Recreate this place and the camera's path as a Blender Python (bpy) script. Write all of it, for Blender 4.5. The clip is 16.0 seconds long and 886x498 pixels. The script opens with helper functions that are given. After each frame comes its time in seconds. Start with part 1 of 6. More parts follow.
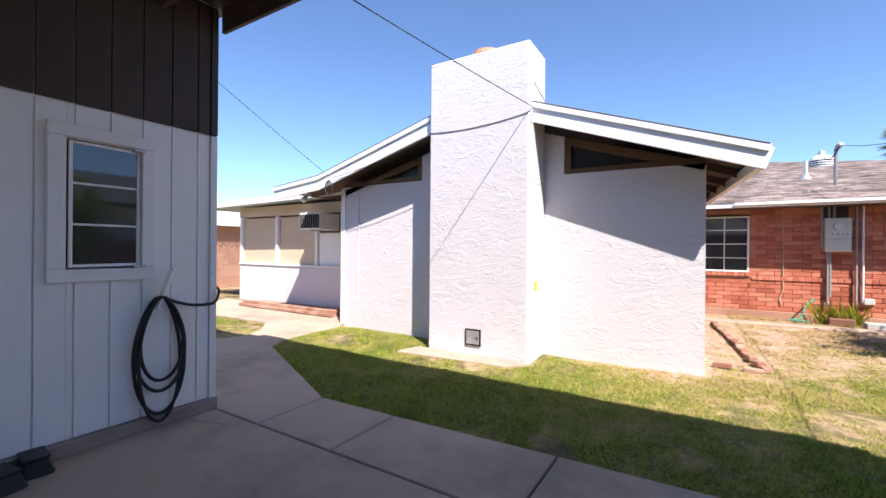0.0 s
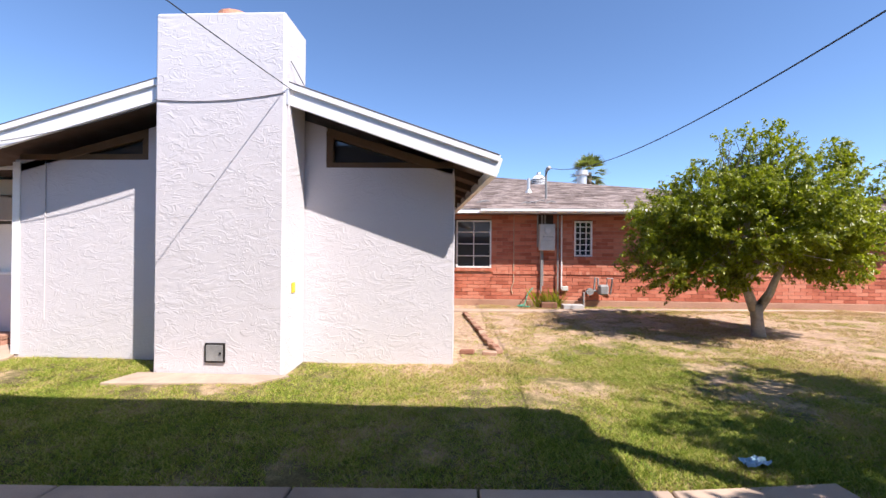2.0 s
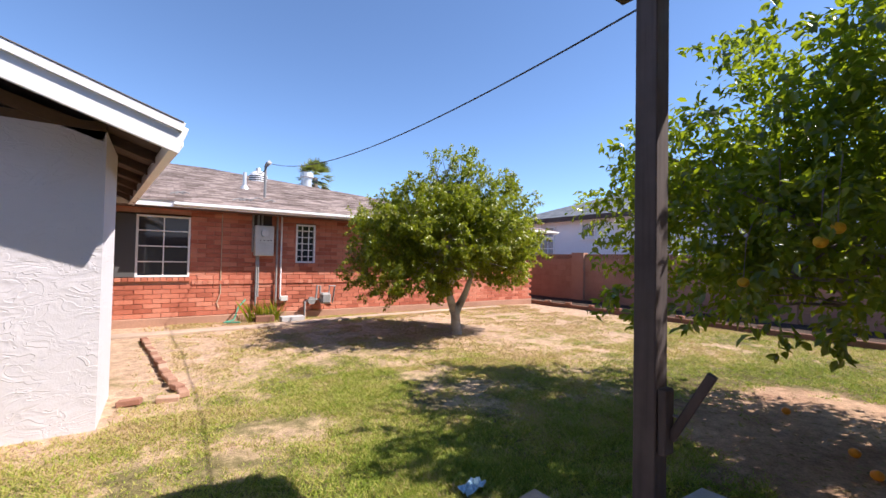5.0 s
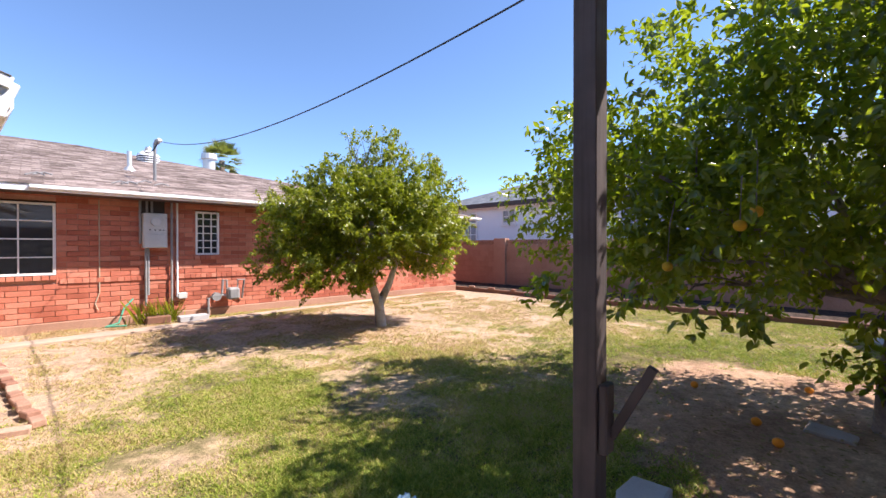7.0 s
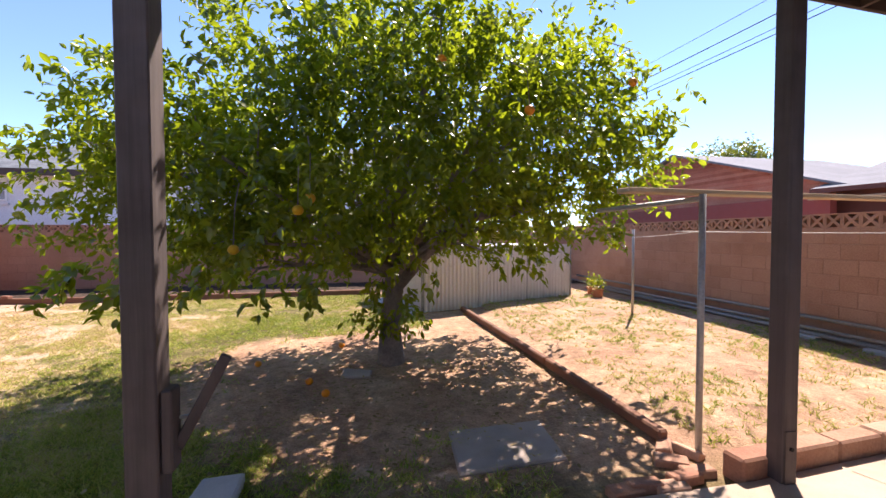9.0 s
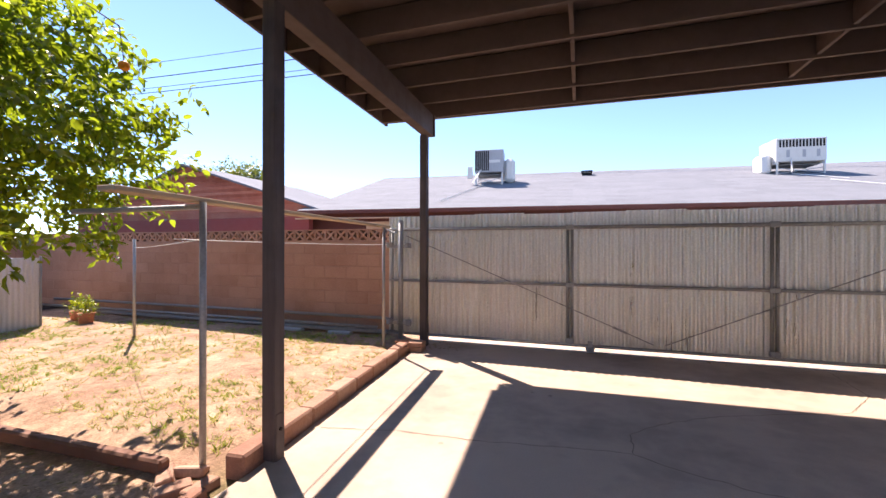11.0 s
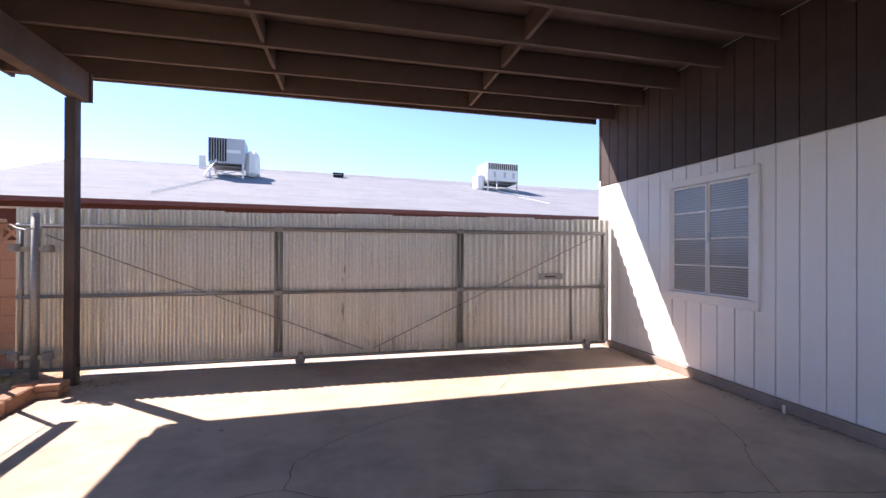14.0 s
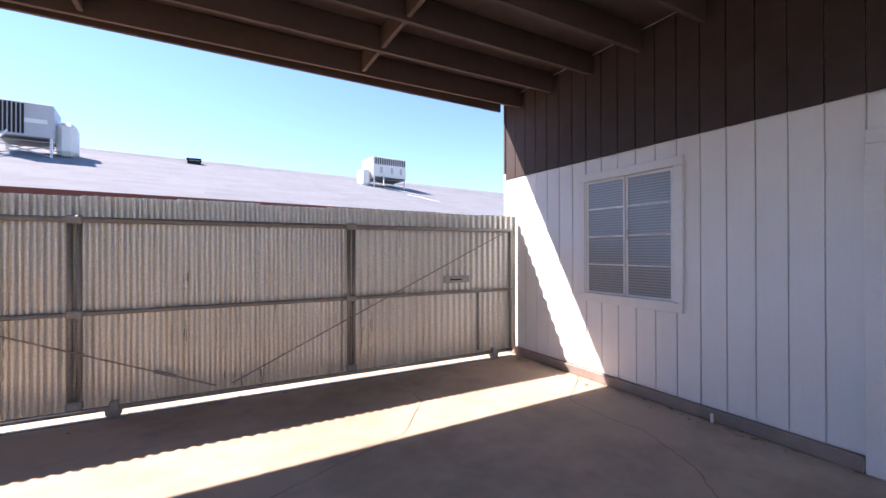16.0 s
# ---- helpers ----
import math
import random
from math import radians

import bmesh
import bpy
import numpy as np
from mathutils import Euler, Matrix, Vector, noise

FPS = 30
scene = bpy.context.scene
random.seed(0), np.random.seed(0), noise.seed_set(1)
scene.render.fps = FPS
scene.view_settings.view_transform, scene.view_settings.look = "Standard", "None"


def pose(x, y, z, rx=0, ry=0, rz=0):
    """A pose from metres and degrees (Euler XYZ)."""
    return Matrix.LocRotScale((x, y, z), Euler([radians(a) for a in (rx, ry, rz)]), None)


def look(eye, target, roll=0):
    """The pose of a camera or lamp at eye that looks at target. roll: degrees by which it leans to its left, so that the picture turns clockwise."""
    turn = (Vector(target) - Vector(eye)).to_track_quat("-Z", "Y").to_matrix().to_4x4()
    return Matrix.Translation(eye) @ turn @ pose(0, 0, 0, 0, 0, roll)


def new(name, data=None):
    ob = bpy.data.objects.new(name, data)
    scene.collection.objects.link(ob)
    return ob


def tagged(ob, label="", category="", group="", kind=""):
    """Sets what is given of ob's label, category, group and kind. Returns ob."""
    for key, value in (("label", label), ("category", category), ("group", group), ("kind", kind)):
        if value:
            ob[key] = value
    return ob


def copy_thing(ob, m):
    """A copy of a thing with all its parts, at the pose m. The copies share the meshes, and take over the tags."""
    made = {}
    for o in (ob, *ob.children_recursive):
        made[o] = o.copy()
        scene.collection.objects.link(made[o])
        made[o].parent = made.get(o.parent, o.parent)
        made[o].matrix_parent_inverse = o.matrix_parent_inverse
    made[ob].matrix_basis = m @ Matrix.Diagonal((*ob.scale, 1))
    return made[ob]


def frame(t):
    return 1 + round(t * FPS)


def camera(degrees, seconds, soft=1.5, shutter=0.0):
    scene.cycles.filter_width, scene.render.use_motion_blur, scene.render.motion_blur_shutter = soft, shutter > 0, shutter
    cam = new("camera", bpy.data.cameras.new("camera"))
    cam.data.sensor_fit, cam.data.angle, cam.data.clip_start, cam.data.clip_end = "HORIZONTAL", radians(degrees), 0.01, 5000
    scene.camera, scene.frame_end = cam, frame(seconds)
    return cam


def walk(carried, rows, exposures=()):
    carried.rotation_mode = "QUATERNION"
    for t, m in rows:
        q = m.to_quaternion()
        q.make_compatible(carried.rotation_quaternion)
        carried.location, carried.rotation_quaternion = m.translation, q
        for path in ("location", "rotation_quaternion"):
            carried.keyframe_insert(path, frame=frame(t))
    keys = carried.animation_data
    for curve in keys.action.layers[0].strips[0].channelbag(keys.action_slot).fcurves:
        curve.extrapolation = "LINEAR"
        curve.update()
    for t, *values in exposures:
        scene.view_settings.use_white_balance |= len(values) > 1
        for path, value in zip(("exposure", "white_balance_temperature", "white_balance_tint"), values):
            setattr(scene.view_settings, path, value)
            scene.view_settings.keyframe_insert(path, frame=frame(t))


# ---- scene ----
cam = camera(93.8, 16.0)
PATH = [
    (0, (0.299, 0.296, 1.416), (-0.747, 2.001, 1.414), 0.5),
    (0.5, (0.36, 0.349, 1.413), (-0.54, 2.135, 1.406), 0.6),
    (1, (0.414, 0.472, 1.409), (-0.27, 2.351, 1.401), 0.7),
    (1.5, (0.462, 0.595, 1.396), (0.068, 2.555, 1.395), 0.6),
    (2, (0.465, 0.734, 1.391), (0.382, 2.732, 1.399), 0.5),
    (2.5, (0.437, 0.911, 1.414), (0.676, 2.897, 1.432), 0.1),
    (3, (0.456, 1.035, 1.403), (0.996, 2.96, 1.431), -0.2),
    (3.5, (0.537, 1.172, 1.39), (1.308, 3.017, 1.429), -0.1),
    (4, (0.616, 1.289, 1.397), (1.575, 3.044, 1.442), 0.3),
    (4.2, (0.65, 1.334, 1.404), (1.666, 3.056, 1.449), 0.5),
    (6.5, (0.949, 1.758, 1.434), (2.208, 3.313, 1.458), 0.6),
    (7, (0.981, 1.779, 1.44), (2.39, 3.199, 1.43), 0.0),
    (7.5, (1.012, 1.794, 1.428), (2.64, 2.955, 1.388), -0.1),
    (8, (1.074, 1.854, 1.41), (2.94, 2.57, 1.342), -0.2),
    (8.5, (1.098, 1.885, 1.394), (3.088, 2.064, 1.324), -0.0),
    (9, (1.103, 1.874, 1.392), (3.065, 1.491, 1.33), -0.1),
    (9.5, (1.18, 1.801, 1.37), (2.958, 0.885, 1.326), -0.1),
    (10, (1.191, 1.782, 1.371), (2.648, 0.413, 1.351), -0.1),
    (10.2, (1.221, 1.752, 1.351), (2.518, 0.229, 1.339), -0.1),
    (12.3, (0.74, 1.747, 1.396), (0.557, -0.245, 1.399), 0.4),
    (12.5, (0.677, 1.731, 1.395), (0.422, -0.253, 1.399), 0.3),
    (13, (0.568, 1.66, 1.402), (0.174, -0.301, 1.405), 0.2),
    (13.5, (0.5, 1.497, 1.409), (0.048, -0.452, 1.412), 0.1),
    (14, (0.425, 1.308, 1.406), (-0.018, -0.642, 1.412), 0.2),
    (14.5, (0.329, 1.022, 1.402), (-0.094, -0.932, 1.408), 0.2),
    (15, (0.302, 0.74, 1.427), (-0.147, -1.209, 1.433), 0.1),
    (15.5, (0.307, 0.51, 1.418), (-0.331, -1.386, 1.429), 0.1),
    (16, (0.269, 0.341, 1.398), (-0.699, -1.409, 1.405), -0.1),
]
walk(cam, [(t, look(eye, target, roll)) for t, eye, target, roll in PATH], [(0.0, 1.10, 6560, 17), (2.0, 0.94, 6540, 17), (4.2, 0.94, 6620, 17), (6.5, 1.12, 6600, 19), (8.0, 1.36, 6750, 20), (9.0, 1.42, 7150, 23), (10.0, 1.38, 7150, 23), (12.3, 1.60, 6800, 22), (16.0, 1.58, 6750, 22)])

# ---- exposure, sky, sun ----
SUN_DIR = Vector((1.216, -1.0, 1.88)).normalized()
world = bpy.data.worlds.new("sky")
scene.world = world
world.use_nodes = True
wn, wl = world.node_tree.nodes, world.node_tree.links
sky = wn.new("ShaderNodeTexSky")
sky.sky_type = 'NISHITA'
sky.sun_disc = False
sky.sun_elevation = math.asin(SUN_DIR.z)
sky.sun_rotation = math.atan2(SUN_DIR.x, SUN_DIR.y)
sky.altitude = 2600
sky.air_density, sky.dust_density, sky.ozone_density = 1.0, 0.0, 4.5
tint = wn.new("ShaderNodeMix")
tint.data_type, tint.blend_type = 'RGBA', 'MULTIPLY'
tint.inputs[0].default_value = 1.0
tint.inputs[7].default_value = (0.92, 1.0, 1.01, 1)
wl.new(sky.outputs[0], tint.inputs[6])
wl.new(tint.outputs[2], wn["Background"].inputs[0])
wn["Background"].inputs[1].default_value = 0.128
sun = new("sun", bpy.data.lights.new("sun", 'SUN'))
sun.data.energy, sun.data.angle, sun.data.color = 4.6, radians(0.53), (1.0, 0.95, 0.88)
sun.matrix_world = look(SUN_DIR * 60, (0, 0, 0))

# ---- materials ----


def mat(name, base=(0.5, 0.5, 0.5), rough=0.8, metal=0.0, spec=0.35):
    m = bpy.data.materials.new(name)
    m.use_nodes = True
    b = m.node_tree.nodes["Principled BSDF"]
    b.inputs["Base Color"].default_value = (*base, 1)
    b.inputs["Roughness"].default_value = rough
    b.inputs["Metallic"].default_value = metal
    b.inputs["Specular IOR Level"].default_value = spec
    return m


class Nodes:
    """Short hand for building a node tree round the Principled node."""

    def __init__(self, m):
        self.m, self.t = m, m.node_tree
        self.b = self.t.nodes["Principled BSDF"]
        self.p = self.t.nodes.new("ShaderNodeNewGeometry").outputs["Position"]

    def link(self, a, b):
        self.t.links.new(a, b)

    def put(self, sock, v):
        if isinstance(v, bpy.types.NodeSocket):
            self.link(v, sock)
        elif v is not None:
            sock.default_value = (*v, 1) if isinstance(v, tuple) and len(v) == 3 and sock.type == 'RGBA' else v

    def noise(self, scale, detail=4, rough=0.55, vec=None, dist=0.0):
        n = self.t.nodes.new("ShaderNodeTexNoise")
        n.inputs["Scale"].default_value, n.inputs["Detail"].default_value = scale, detail
        n.inputs["Roughness"].default_value, n.inputs["Distortion"].default_value = rough, dist
        self.link(vec or self.p, n.inputs["Vector"])
        return n.outputs["Fac"]

    def voronoi(self, scale, feature='F1', vec=None):
        n = self.t.nodes.new("ShaderNodeTexVoronoi")
        n.feature = feature
        n.inputs["Scale"].default_value = scale
        self.link(vec or self.p, n.inputs["Vector"])
        return n.outputs["Distance"]

    def scaled(self, v, loc=(0, 0, 0), rot=(0, 0, 0)):
        n = self.t.nodes.new("ShaderNodeMapping")
        self.link(self.p, n.inputs["Vector"])
        n.inputs["Scale"].default_value, n.inputs["Location"].default_value, n.inputs["Rotation"].default_value = v, loc, rot
        return n.outputs[0]

    def ramp(self, fac, stops):
        n = self.t.nodes.new("ShaderNodeValToRGB")
        while len(n.color_ramp.elements) < len(stops):
            n.color_ramp.elements.new(0.5)
        for e, (at, c) in zip(n.color_ramp.elements, stops):
            e.position = at
            e.color = (c, c, c, 1) if isinstance(c, (int, float)) else (*c, 1)
        self.link(fac, n.inputs[0])
        return n.outputs[0]

    def mix(self, fac, a, b, mode='MIX'):
        n = self.t.nodes.new("ShaderNodeMix")
        n.data_type, n.blend_type = 'RGBA', mode
        self.put(n.inputs[0], fac)
        self.put(n.inputs[6], a)
        self.put(n.inputs[7], b)
        return n.outputs[2]

    def math(self, op, a, b=0.0):
        n = self.t.nodes.new("ShaderNodeMath")
        n.operation = op
        self.put(n.inputs[0], a)
        self.put(n.inputs[1], b)
        return n.outputs[0]

    def axis(self, i):
        n = self.t.nodes.new("ShaderNodeSeparateXYZ")
        self.link(self.p, n.inputs[0])
        return n.outputs[i]

    def chance(self):
        return self.t.nodes.new("ShaderNodeObjectInfo").outputs["Random"]

    def island(self):
        return self.t.nodes.new("ShaderNodeNewGeometry").outputs["Random Per Island"]

    def color(self, c):
        self.put(self.b.inputs["Base Color"], c)

    def rough(self, r):
        self.put(self.b.inputs["Roughness"], r)

    def bump(self, h, strength=0.4, dist=0.01):
        n = self.t.nodes.new("ShaderNodeBump")
        n.inputs["Strength"].default_value, n.inputs["Distance"].default_value = strength, dist
        self.link(h, n.inputs["Height"])
        self.link(n.outputs[0], self.b.inputs["Normal"])


def painted(name, c, dirt, rough=0.55, grain=(40, 40, 3), worn=0.35, relief=0.25):
    """Painted wood or metal: streaks of grain, a light film of dirt, blotches."""
    m = mat(name, c, rough)
    n = Nodes(m)
    blot = n.ramp(n.noise(1.3, 5, 0.65), [(0.42, 0.0), (0.75, 1.0)])
    fine = n.noise(1.0, 5, 0.6, n.scaled(grain))
    col = n.mix(n.math('MULTIPLY', blot, worn), c, dirt)
    col = n.mix(n.math('MULTIPLY', n.ramp(fine, [(0.45, 0.0), (0.8, 1.0)]), worn * 0.8), col, dirt)
    n.color(col)
    n.rough(n.ramp(n.noise(6, 3), [(0.3, rough - 0.1), (0.7, min(1, rough + 0.15))]))
    n.bump(fine, relief, 0.004)
    return m


def mottled(name, stops, scale=3.0, fine=60.0, rough=0.9, relief=0.4, depth=0.006, vary=0.0, island=False):
    """Mineral surface: a ramp over broad noise, speckled by fine noise."""
    m = mat(name, stops[0][1], rough, spec=0.2)
    n = Nodes(m)
    f = n.noise(scale, 6, 0.62)
    if vary:
        f = n.math('ADD', f, n.math('MULTIPLY', n.math('SUBTRACT', n.island() if island else n.chance(), 0.5), vary))
    col = n.ramp(f, stops)
    g = n.noise(fine, 4, 0.7)
    col = n.mix(0.5, col, n.ramp(g, [(0.3, 0.62), (0.7, 1.25)]), 'MULTIPLY')
    n.color(col)
    n.bump(n.math('ADD', g, n.math('MULTIPLY', f, 2.0)), relief, depth)
    return m


M = {}
M["white_siding"] = painted("white_siding", (0.88, 0.88, 0.875), (0.76, 0.74, 0.71), 0.6, (60, 60, 2.5), 0.3)
M["white_trim"] = painted("white_trim", (0.86, 0.86, 0.85), (0.66, 0.63, 0.58), 0.5, (30, 30, 30), 0.3)
M["brown_siding"] = painted("brown_siding", (0.072, 0.053, 0.049), (0.048, 0.037, 0.035), 0.7, (60, 60, 2.5), 0.5)
M["brown_timber"] = painted("brown_timber", (0.105, 0.076, 0.067), (0.062, 0.046, 0.042), 0.65, (14, 3, 14), 0.5, 0.5)
M["brown_post"] = painted("brown_post", (0.10, 0.080, 0.077), (0.035, 0.027, 0.026), 0.65, (30, 30, 1.2), 0.85, 0.9)
M["window_wood"] = painted("window_wood", (0.13, 0.072, 0.032), (0.06, 0.035, 0.02), 0.55, (40, 8, 40), 0.5)
M["soffit"] = painted("soffit", (0.11, 0.07, 0.05), (0.05, 0.035, 0.03), 0.75, (6, 40, 40), 0.6)
M["aluminium"] = mat("aluminium", (0.62, 0.62, 0.60), 0.45, 0.6)
M["black_plastic"] = mat("black_plastic", (0.018, 0.018, 0.02), 0.45)
M["rubber"] = mat("rubber", (0.02, 0.021, 0.023), 0.5)
M["rope"] = mat("rope", (0.5, 0.42, 0.3), 0.9)
M["cable"] = mat("cable", (0.045, 0.045, 0.05), 0.6)
M["crack_dirt"] = mat("crack_dirt", (0.085, 0.062, 0.048), 0.95)
M["dark_gap"] = mat("dark_gap", (0.02, 0.018, 0.017), 0.95)
M["orange_fruit"] = mat("orange_fruit", (0.75, 0.26, 0.015), 0.45)
M["lemon_leaf"] = mat("lemon_leaf", (0.75, 0.55, 0.03), 0.5)
M["terracotta"] = mottled("terracotta", [(0.3, (0.42, 0.16, 0.09)), (0.7, (0.55, 0.25, 0.15))], 4)
M["flue_clay"] = mottled("flue_clay", [(0.3, (0.62, 0.27, 0.16)), (0.7, (0.72, 0.36, 0.24))], 4)
M["red_paint"] = painted("red_paint", (0.30, 0.07, 0.06), (0.2, 0.06, 0.05), 0.6)
M["maroon"] = painted("maroon", (0.13, 0.05, 0.042), (0.075, 0.035, 0.03), 0.6, (3, 30, 30))
M["tan_wood"] = painted("tan_wood", (0.52, 0.40, 0.26), (0.35, 0.27, 0.19), 0.8, (20, 3, 20), 0.6)
M["grey_steel"] = mottled("grey_steel", [(0.3, (0.22, 0.22, 0.22)), (0.7, (0.36, 0.36, 0.35))], 5, 90, 0.5, 0.2)
M["meter_grey"] = mottled("meter_grey", [(0.3, (0.56, 0.56, 0.52)), (0.7, (0.66, 0.66, 0.61))], 3, 60, 0.5, 0.1)
M["ac_white"] = painted("ac_white", (0.72, 0.71, 0.68), (0.5, 0.47, 0.43), 0.5, (30, 30, 8))
M["ac_grey"] = painted("ac_grey", (0.42, 0.43, 0.45), (0.28, 0.28, 0.29), 0.45, (30, 30, 8))
M["shade_cloth"] = painted("shade_cloth", (0.62, 0.49, 0.35), (0.5, 0.38, 0.27), 0.85, (50, 50, 50), 0.35)


def stucco(name, c):
    """Thick trowelled stucco: raised curved ridges over a grainy coat, faint stains."""
    m = mat(name, c, 0.88, spec=0.2)
    n = Nodes(m)
    warp = n.noise(2.2, 3, 0.5)
    v = n.t.nodes.new("ShaderNodeVectorMath")
    v.operation = 'ADD'
    n.link(n.scaled((1, 1, 1.9)), v.inputs[0])
    n.link(n.mix(0.16, (0, 0, 0), warp), v.inputs[1])
    rid = n.noise(4.4, 2, 0.5, v.outputs[0], 0.8)
    ridge = n.ramp(rid, [(0.30, 0.35), (0.425, 0.2), (0.44, 1.0), (0.575, 0.35), (0.59, 0.95), (0.72, 0.3)])
    mask = n.ramp(n.noise(3.0, 2), [(0.36, 0.3), (0.58, 1.0)])
    h = n.math('ADD', n.math('MULTIPLY', ridge, mask), n.math('MULTIPLY', n.noise(70, 3), 0.25))
    n.bump(h, 0.40, 0.012)
    stain = n.ramp(n.noise(0.9, 5, 0.7), [(0.5, 0.0), (0.8, 1.0)])
    n.color(n.mix(n.math('MULTIPLY', stain, 0.25), c, (c[0] * 0.9, c[1] * 0.84, c[2] * 0.82)))
    return m


M["stucco"] = stucco("stucco", (0.625, 0.60, 0.615))
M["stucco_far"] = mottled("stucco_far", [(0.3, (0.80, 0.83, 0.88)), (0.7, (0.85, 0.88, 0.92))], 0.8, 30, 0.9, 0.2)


def concrete(name, a, b, c, scale=0.7):
    m = mat(name, a, 0.85, spec=0.25)
    n = Nodes(m)
    broad = n.noise(scale, 7, 0.68)
    stain = n.ramp(n.noise(0.55, 5, 0.72, n.scaled((1, 1, 1), (7, 3, 0))), [(0.46, 0.0), (0.68, 1.0)])
    col = n.ramp(broad, [(0.3, a), (0.7, b)])
    col = n.mix(n.math('MULTIPLY', stain, 0.72), col, c)
    spots = n.ramp(n.voronoi(2.1), [(0.0, 1.0), (0.035, 1.0), (0.05, 0.0)])
    col = n.mix(n.math('MULTIPLY', spots, n.ramp(n.noise(1.7, 2), [(0.52, 0.0), (0.6, 0.6)])), col, (c[0] * 0.5, c[1] * 0.5, c[2] * 0.5))
    g = n.noise(120, 3, 0.7)
    n.color(n.mix(0.35, col, n.ramp(g, [(0.3, 0.7), (0.7, 1.2)]), 'MULTIPLY'))
    n.rough(n.ramp(broad, [(0.3, 0.7), (0.7, 0.92)]))
    n.bump(n.math('ADD', g, n.math('MULTIPLY', broad, 3)), 0.25, 0.004)
    return m


M["slab"] = concrete("slab", (0.46, 0.34, 0.255), (0.57, 0.435, 0.33), (0.235, 0.182, 0.148))
M["slab_edge"] = concrete("slab_edge", (0.34, 0.28, 0.24), (0.45, 0.38, 0.33), (0.2, 0.17, 0.15))
M["footing"] = concrete("footing", (0.30, 0.24, 0.21), (0.38, 0.31, 0.27), (0.16, 0.12, 0.1), 2.0)
M["grey_block"] = concrete("grey_block", (0.42, 0.41, 0.40), (0.52, 0.51, 0.49), (0.3, 0.29, 0.28), 2.0)
M["red_brick"] = mottled("red_brick", [(0.2, (0.37, 0.11, 0.066)), (0.5, (0.55, 0.185, 0.115)), (0.8, (0.63, 0.26, 0.17))], 1.6, 45, 0.9, 0.5, 0.006, 0.55)
M["red_brick_far"] = mottled("red_brick_far", [(0.2, (0.37, 0.11, 0.066)), (0.5, (0.55, 0.185, 0.115)), (0.8, (0.63, 0.26, 0.17))], 1.6, 45, 0.9, 0.5, 0.006, 0.55, True)
M["mortar_red"] = mottled("mortar_red", [(0.3, (0.44, 0.22, 0.15)), (0.7, (0.55, 0.32, 0.24))], 3)
M["tan_block"] = mottled("tan_block", [(0.2, (0.33, 0.175, 0.115)), (0.5, (0.42, 0.24, 0.165)), (0.8, (0.48, 0.29, 0.205))], 1.2, 50, 0.95, 0.5, 0.006, 0.18)
M["tan_block_far"] = mottled("tan_block_far", [(0.2, (0.33, 0.175, 0.115)), (0.5, (0.42, 0.24, 0.165)), (0.8, (0.48, 0.29, 0.205))], 1.2, 50, 0.95, 0.5, 0.006, 0.3, True)
M["mortar_tan"] = mottled("mortar_tan", [(0.3, (0.34, 0.19, 0.13)), (0.7, (0.42, 0.255, 0.18))], 3)
M["edging_brick"] = mottled("edging_brick", [(0.2, (0.29, 0.14, 0.095)), (0.5, (0.38, 0.215, 0.145)), (0.8, (0.48, 0.32, 0.23))], 2.5, 50, 0.95, 0.5, 0.006, 0.5)
M["rail_tie"] = painted("rail_tie", (0.22, 0.11, 0.07), (0.12, 0.065, 0.045), 0.9, (3, 40, 40), 0.7, 0.8)


def shingle(name, stops, axis_up=1, course=0.14, tab=0.28):
    """Asphalt shingle granules; tabs of differing shade set in courses."""
    m = mat(name, stops[0][1], 0.95, spec=0.15)
    n = Nodes(m)
    b = n.t.nodes.new("ShaderNodeTexBrick")
    sep = n.t.nodes.new("ShaderNodeSeparateXYZ")
    com = n.t.nodes.new("ShaderNodeCombineXYZ")
    n.link(n.p, sep.inputs[0])
    n.link(sep.outputs[1 - axis_up], com.inputs[0])
    n.link(sep.outputs[axis_up], com.inputs[1])
    n.link(com.outputs[0], b.inputs["Vector"])
    b.inputs["Scale"].default_value = 1.0
    b.inputs["Brick Width"].default_value, b.inputs["Row Height"].default_value = tab, course
    b.inputs["Mortar Size"].default_value = 0.006
    b.inputs["Color1"].default_value, b.inputs["Color2"].default_value = (0, 0, 0, 1), (1, 1, 1, 1)
    b.inputs["Mortar"].default_value = (0.1, 0.1, 0.1, 1)
    f = n.mix(0.45, n.mix(0.5, b.outputs["Color"], n.noise(0.5, 5)), n.noise(2.0, 5))
    col = n.ramp(f, stops)
    g = n.noise(150, 2)
    n.color(n.mix(0.5, col, n.ramp(g, [(0.3, 0.6), (0.7, 1.3)]), 'MULTIPLY'))
    n.bump(n.math('ADD', b.outputs["Fac"], g), 0.4, 0.008)
    return m


M["shingle_brown"] = shingle("shingle_brown", [(0.34, (0.13, 0.10, 0.088)), (0.5, (0.27, 0.215, 0.19)), (0.66, (0.43, 0.355, 0.32))])
M["shingle_grey"] = shingle("shingle_grey", [(0.25, (0.10, 0.115, 0.13)), (0.75, (0.22, 0.235, 0.25))], 0)
M["roof_white"] = shingle("roof_white", [(0.25, (0.20, 0.208, 0.225)), (0.75, (0.255, 0.264, 0.285))], 1, 0.3, 0.9)
M["roof_dark"] = mottled("roof_dark", [(0.3, (0.10, 0.09, 0.085)), (0.7, (0.17, 0.15, 0.14))], 4)
M["roof_teal"] = mottled("roof_teal", [(0.3, (0.42, 0.55, 0.55)), (0.7, (0.52, 0.64, 0.64))], 2)


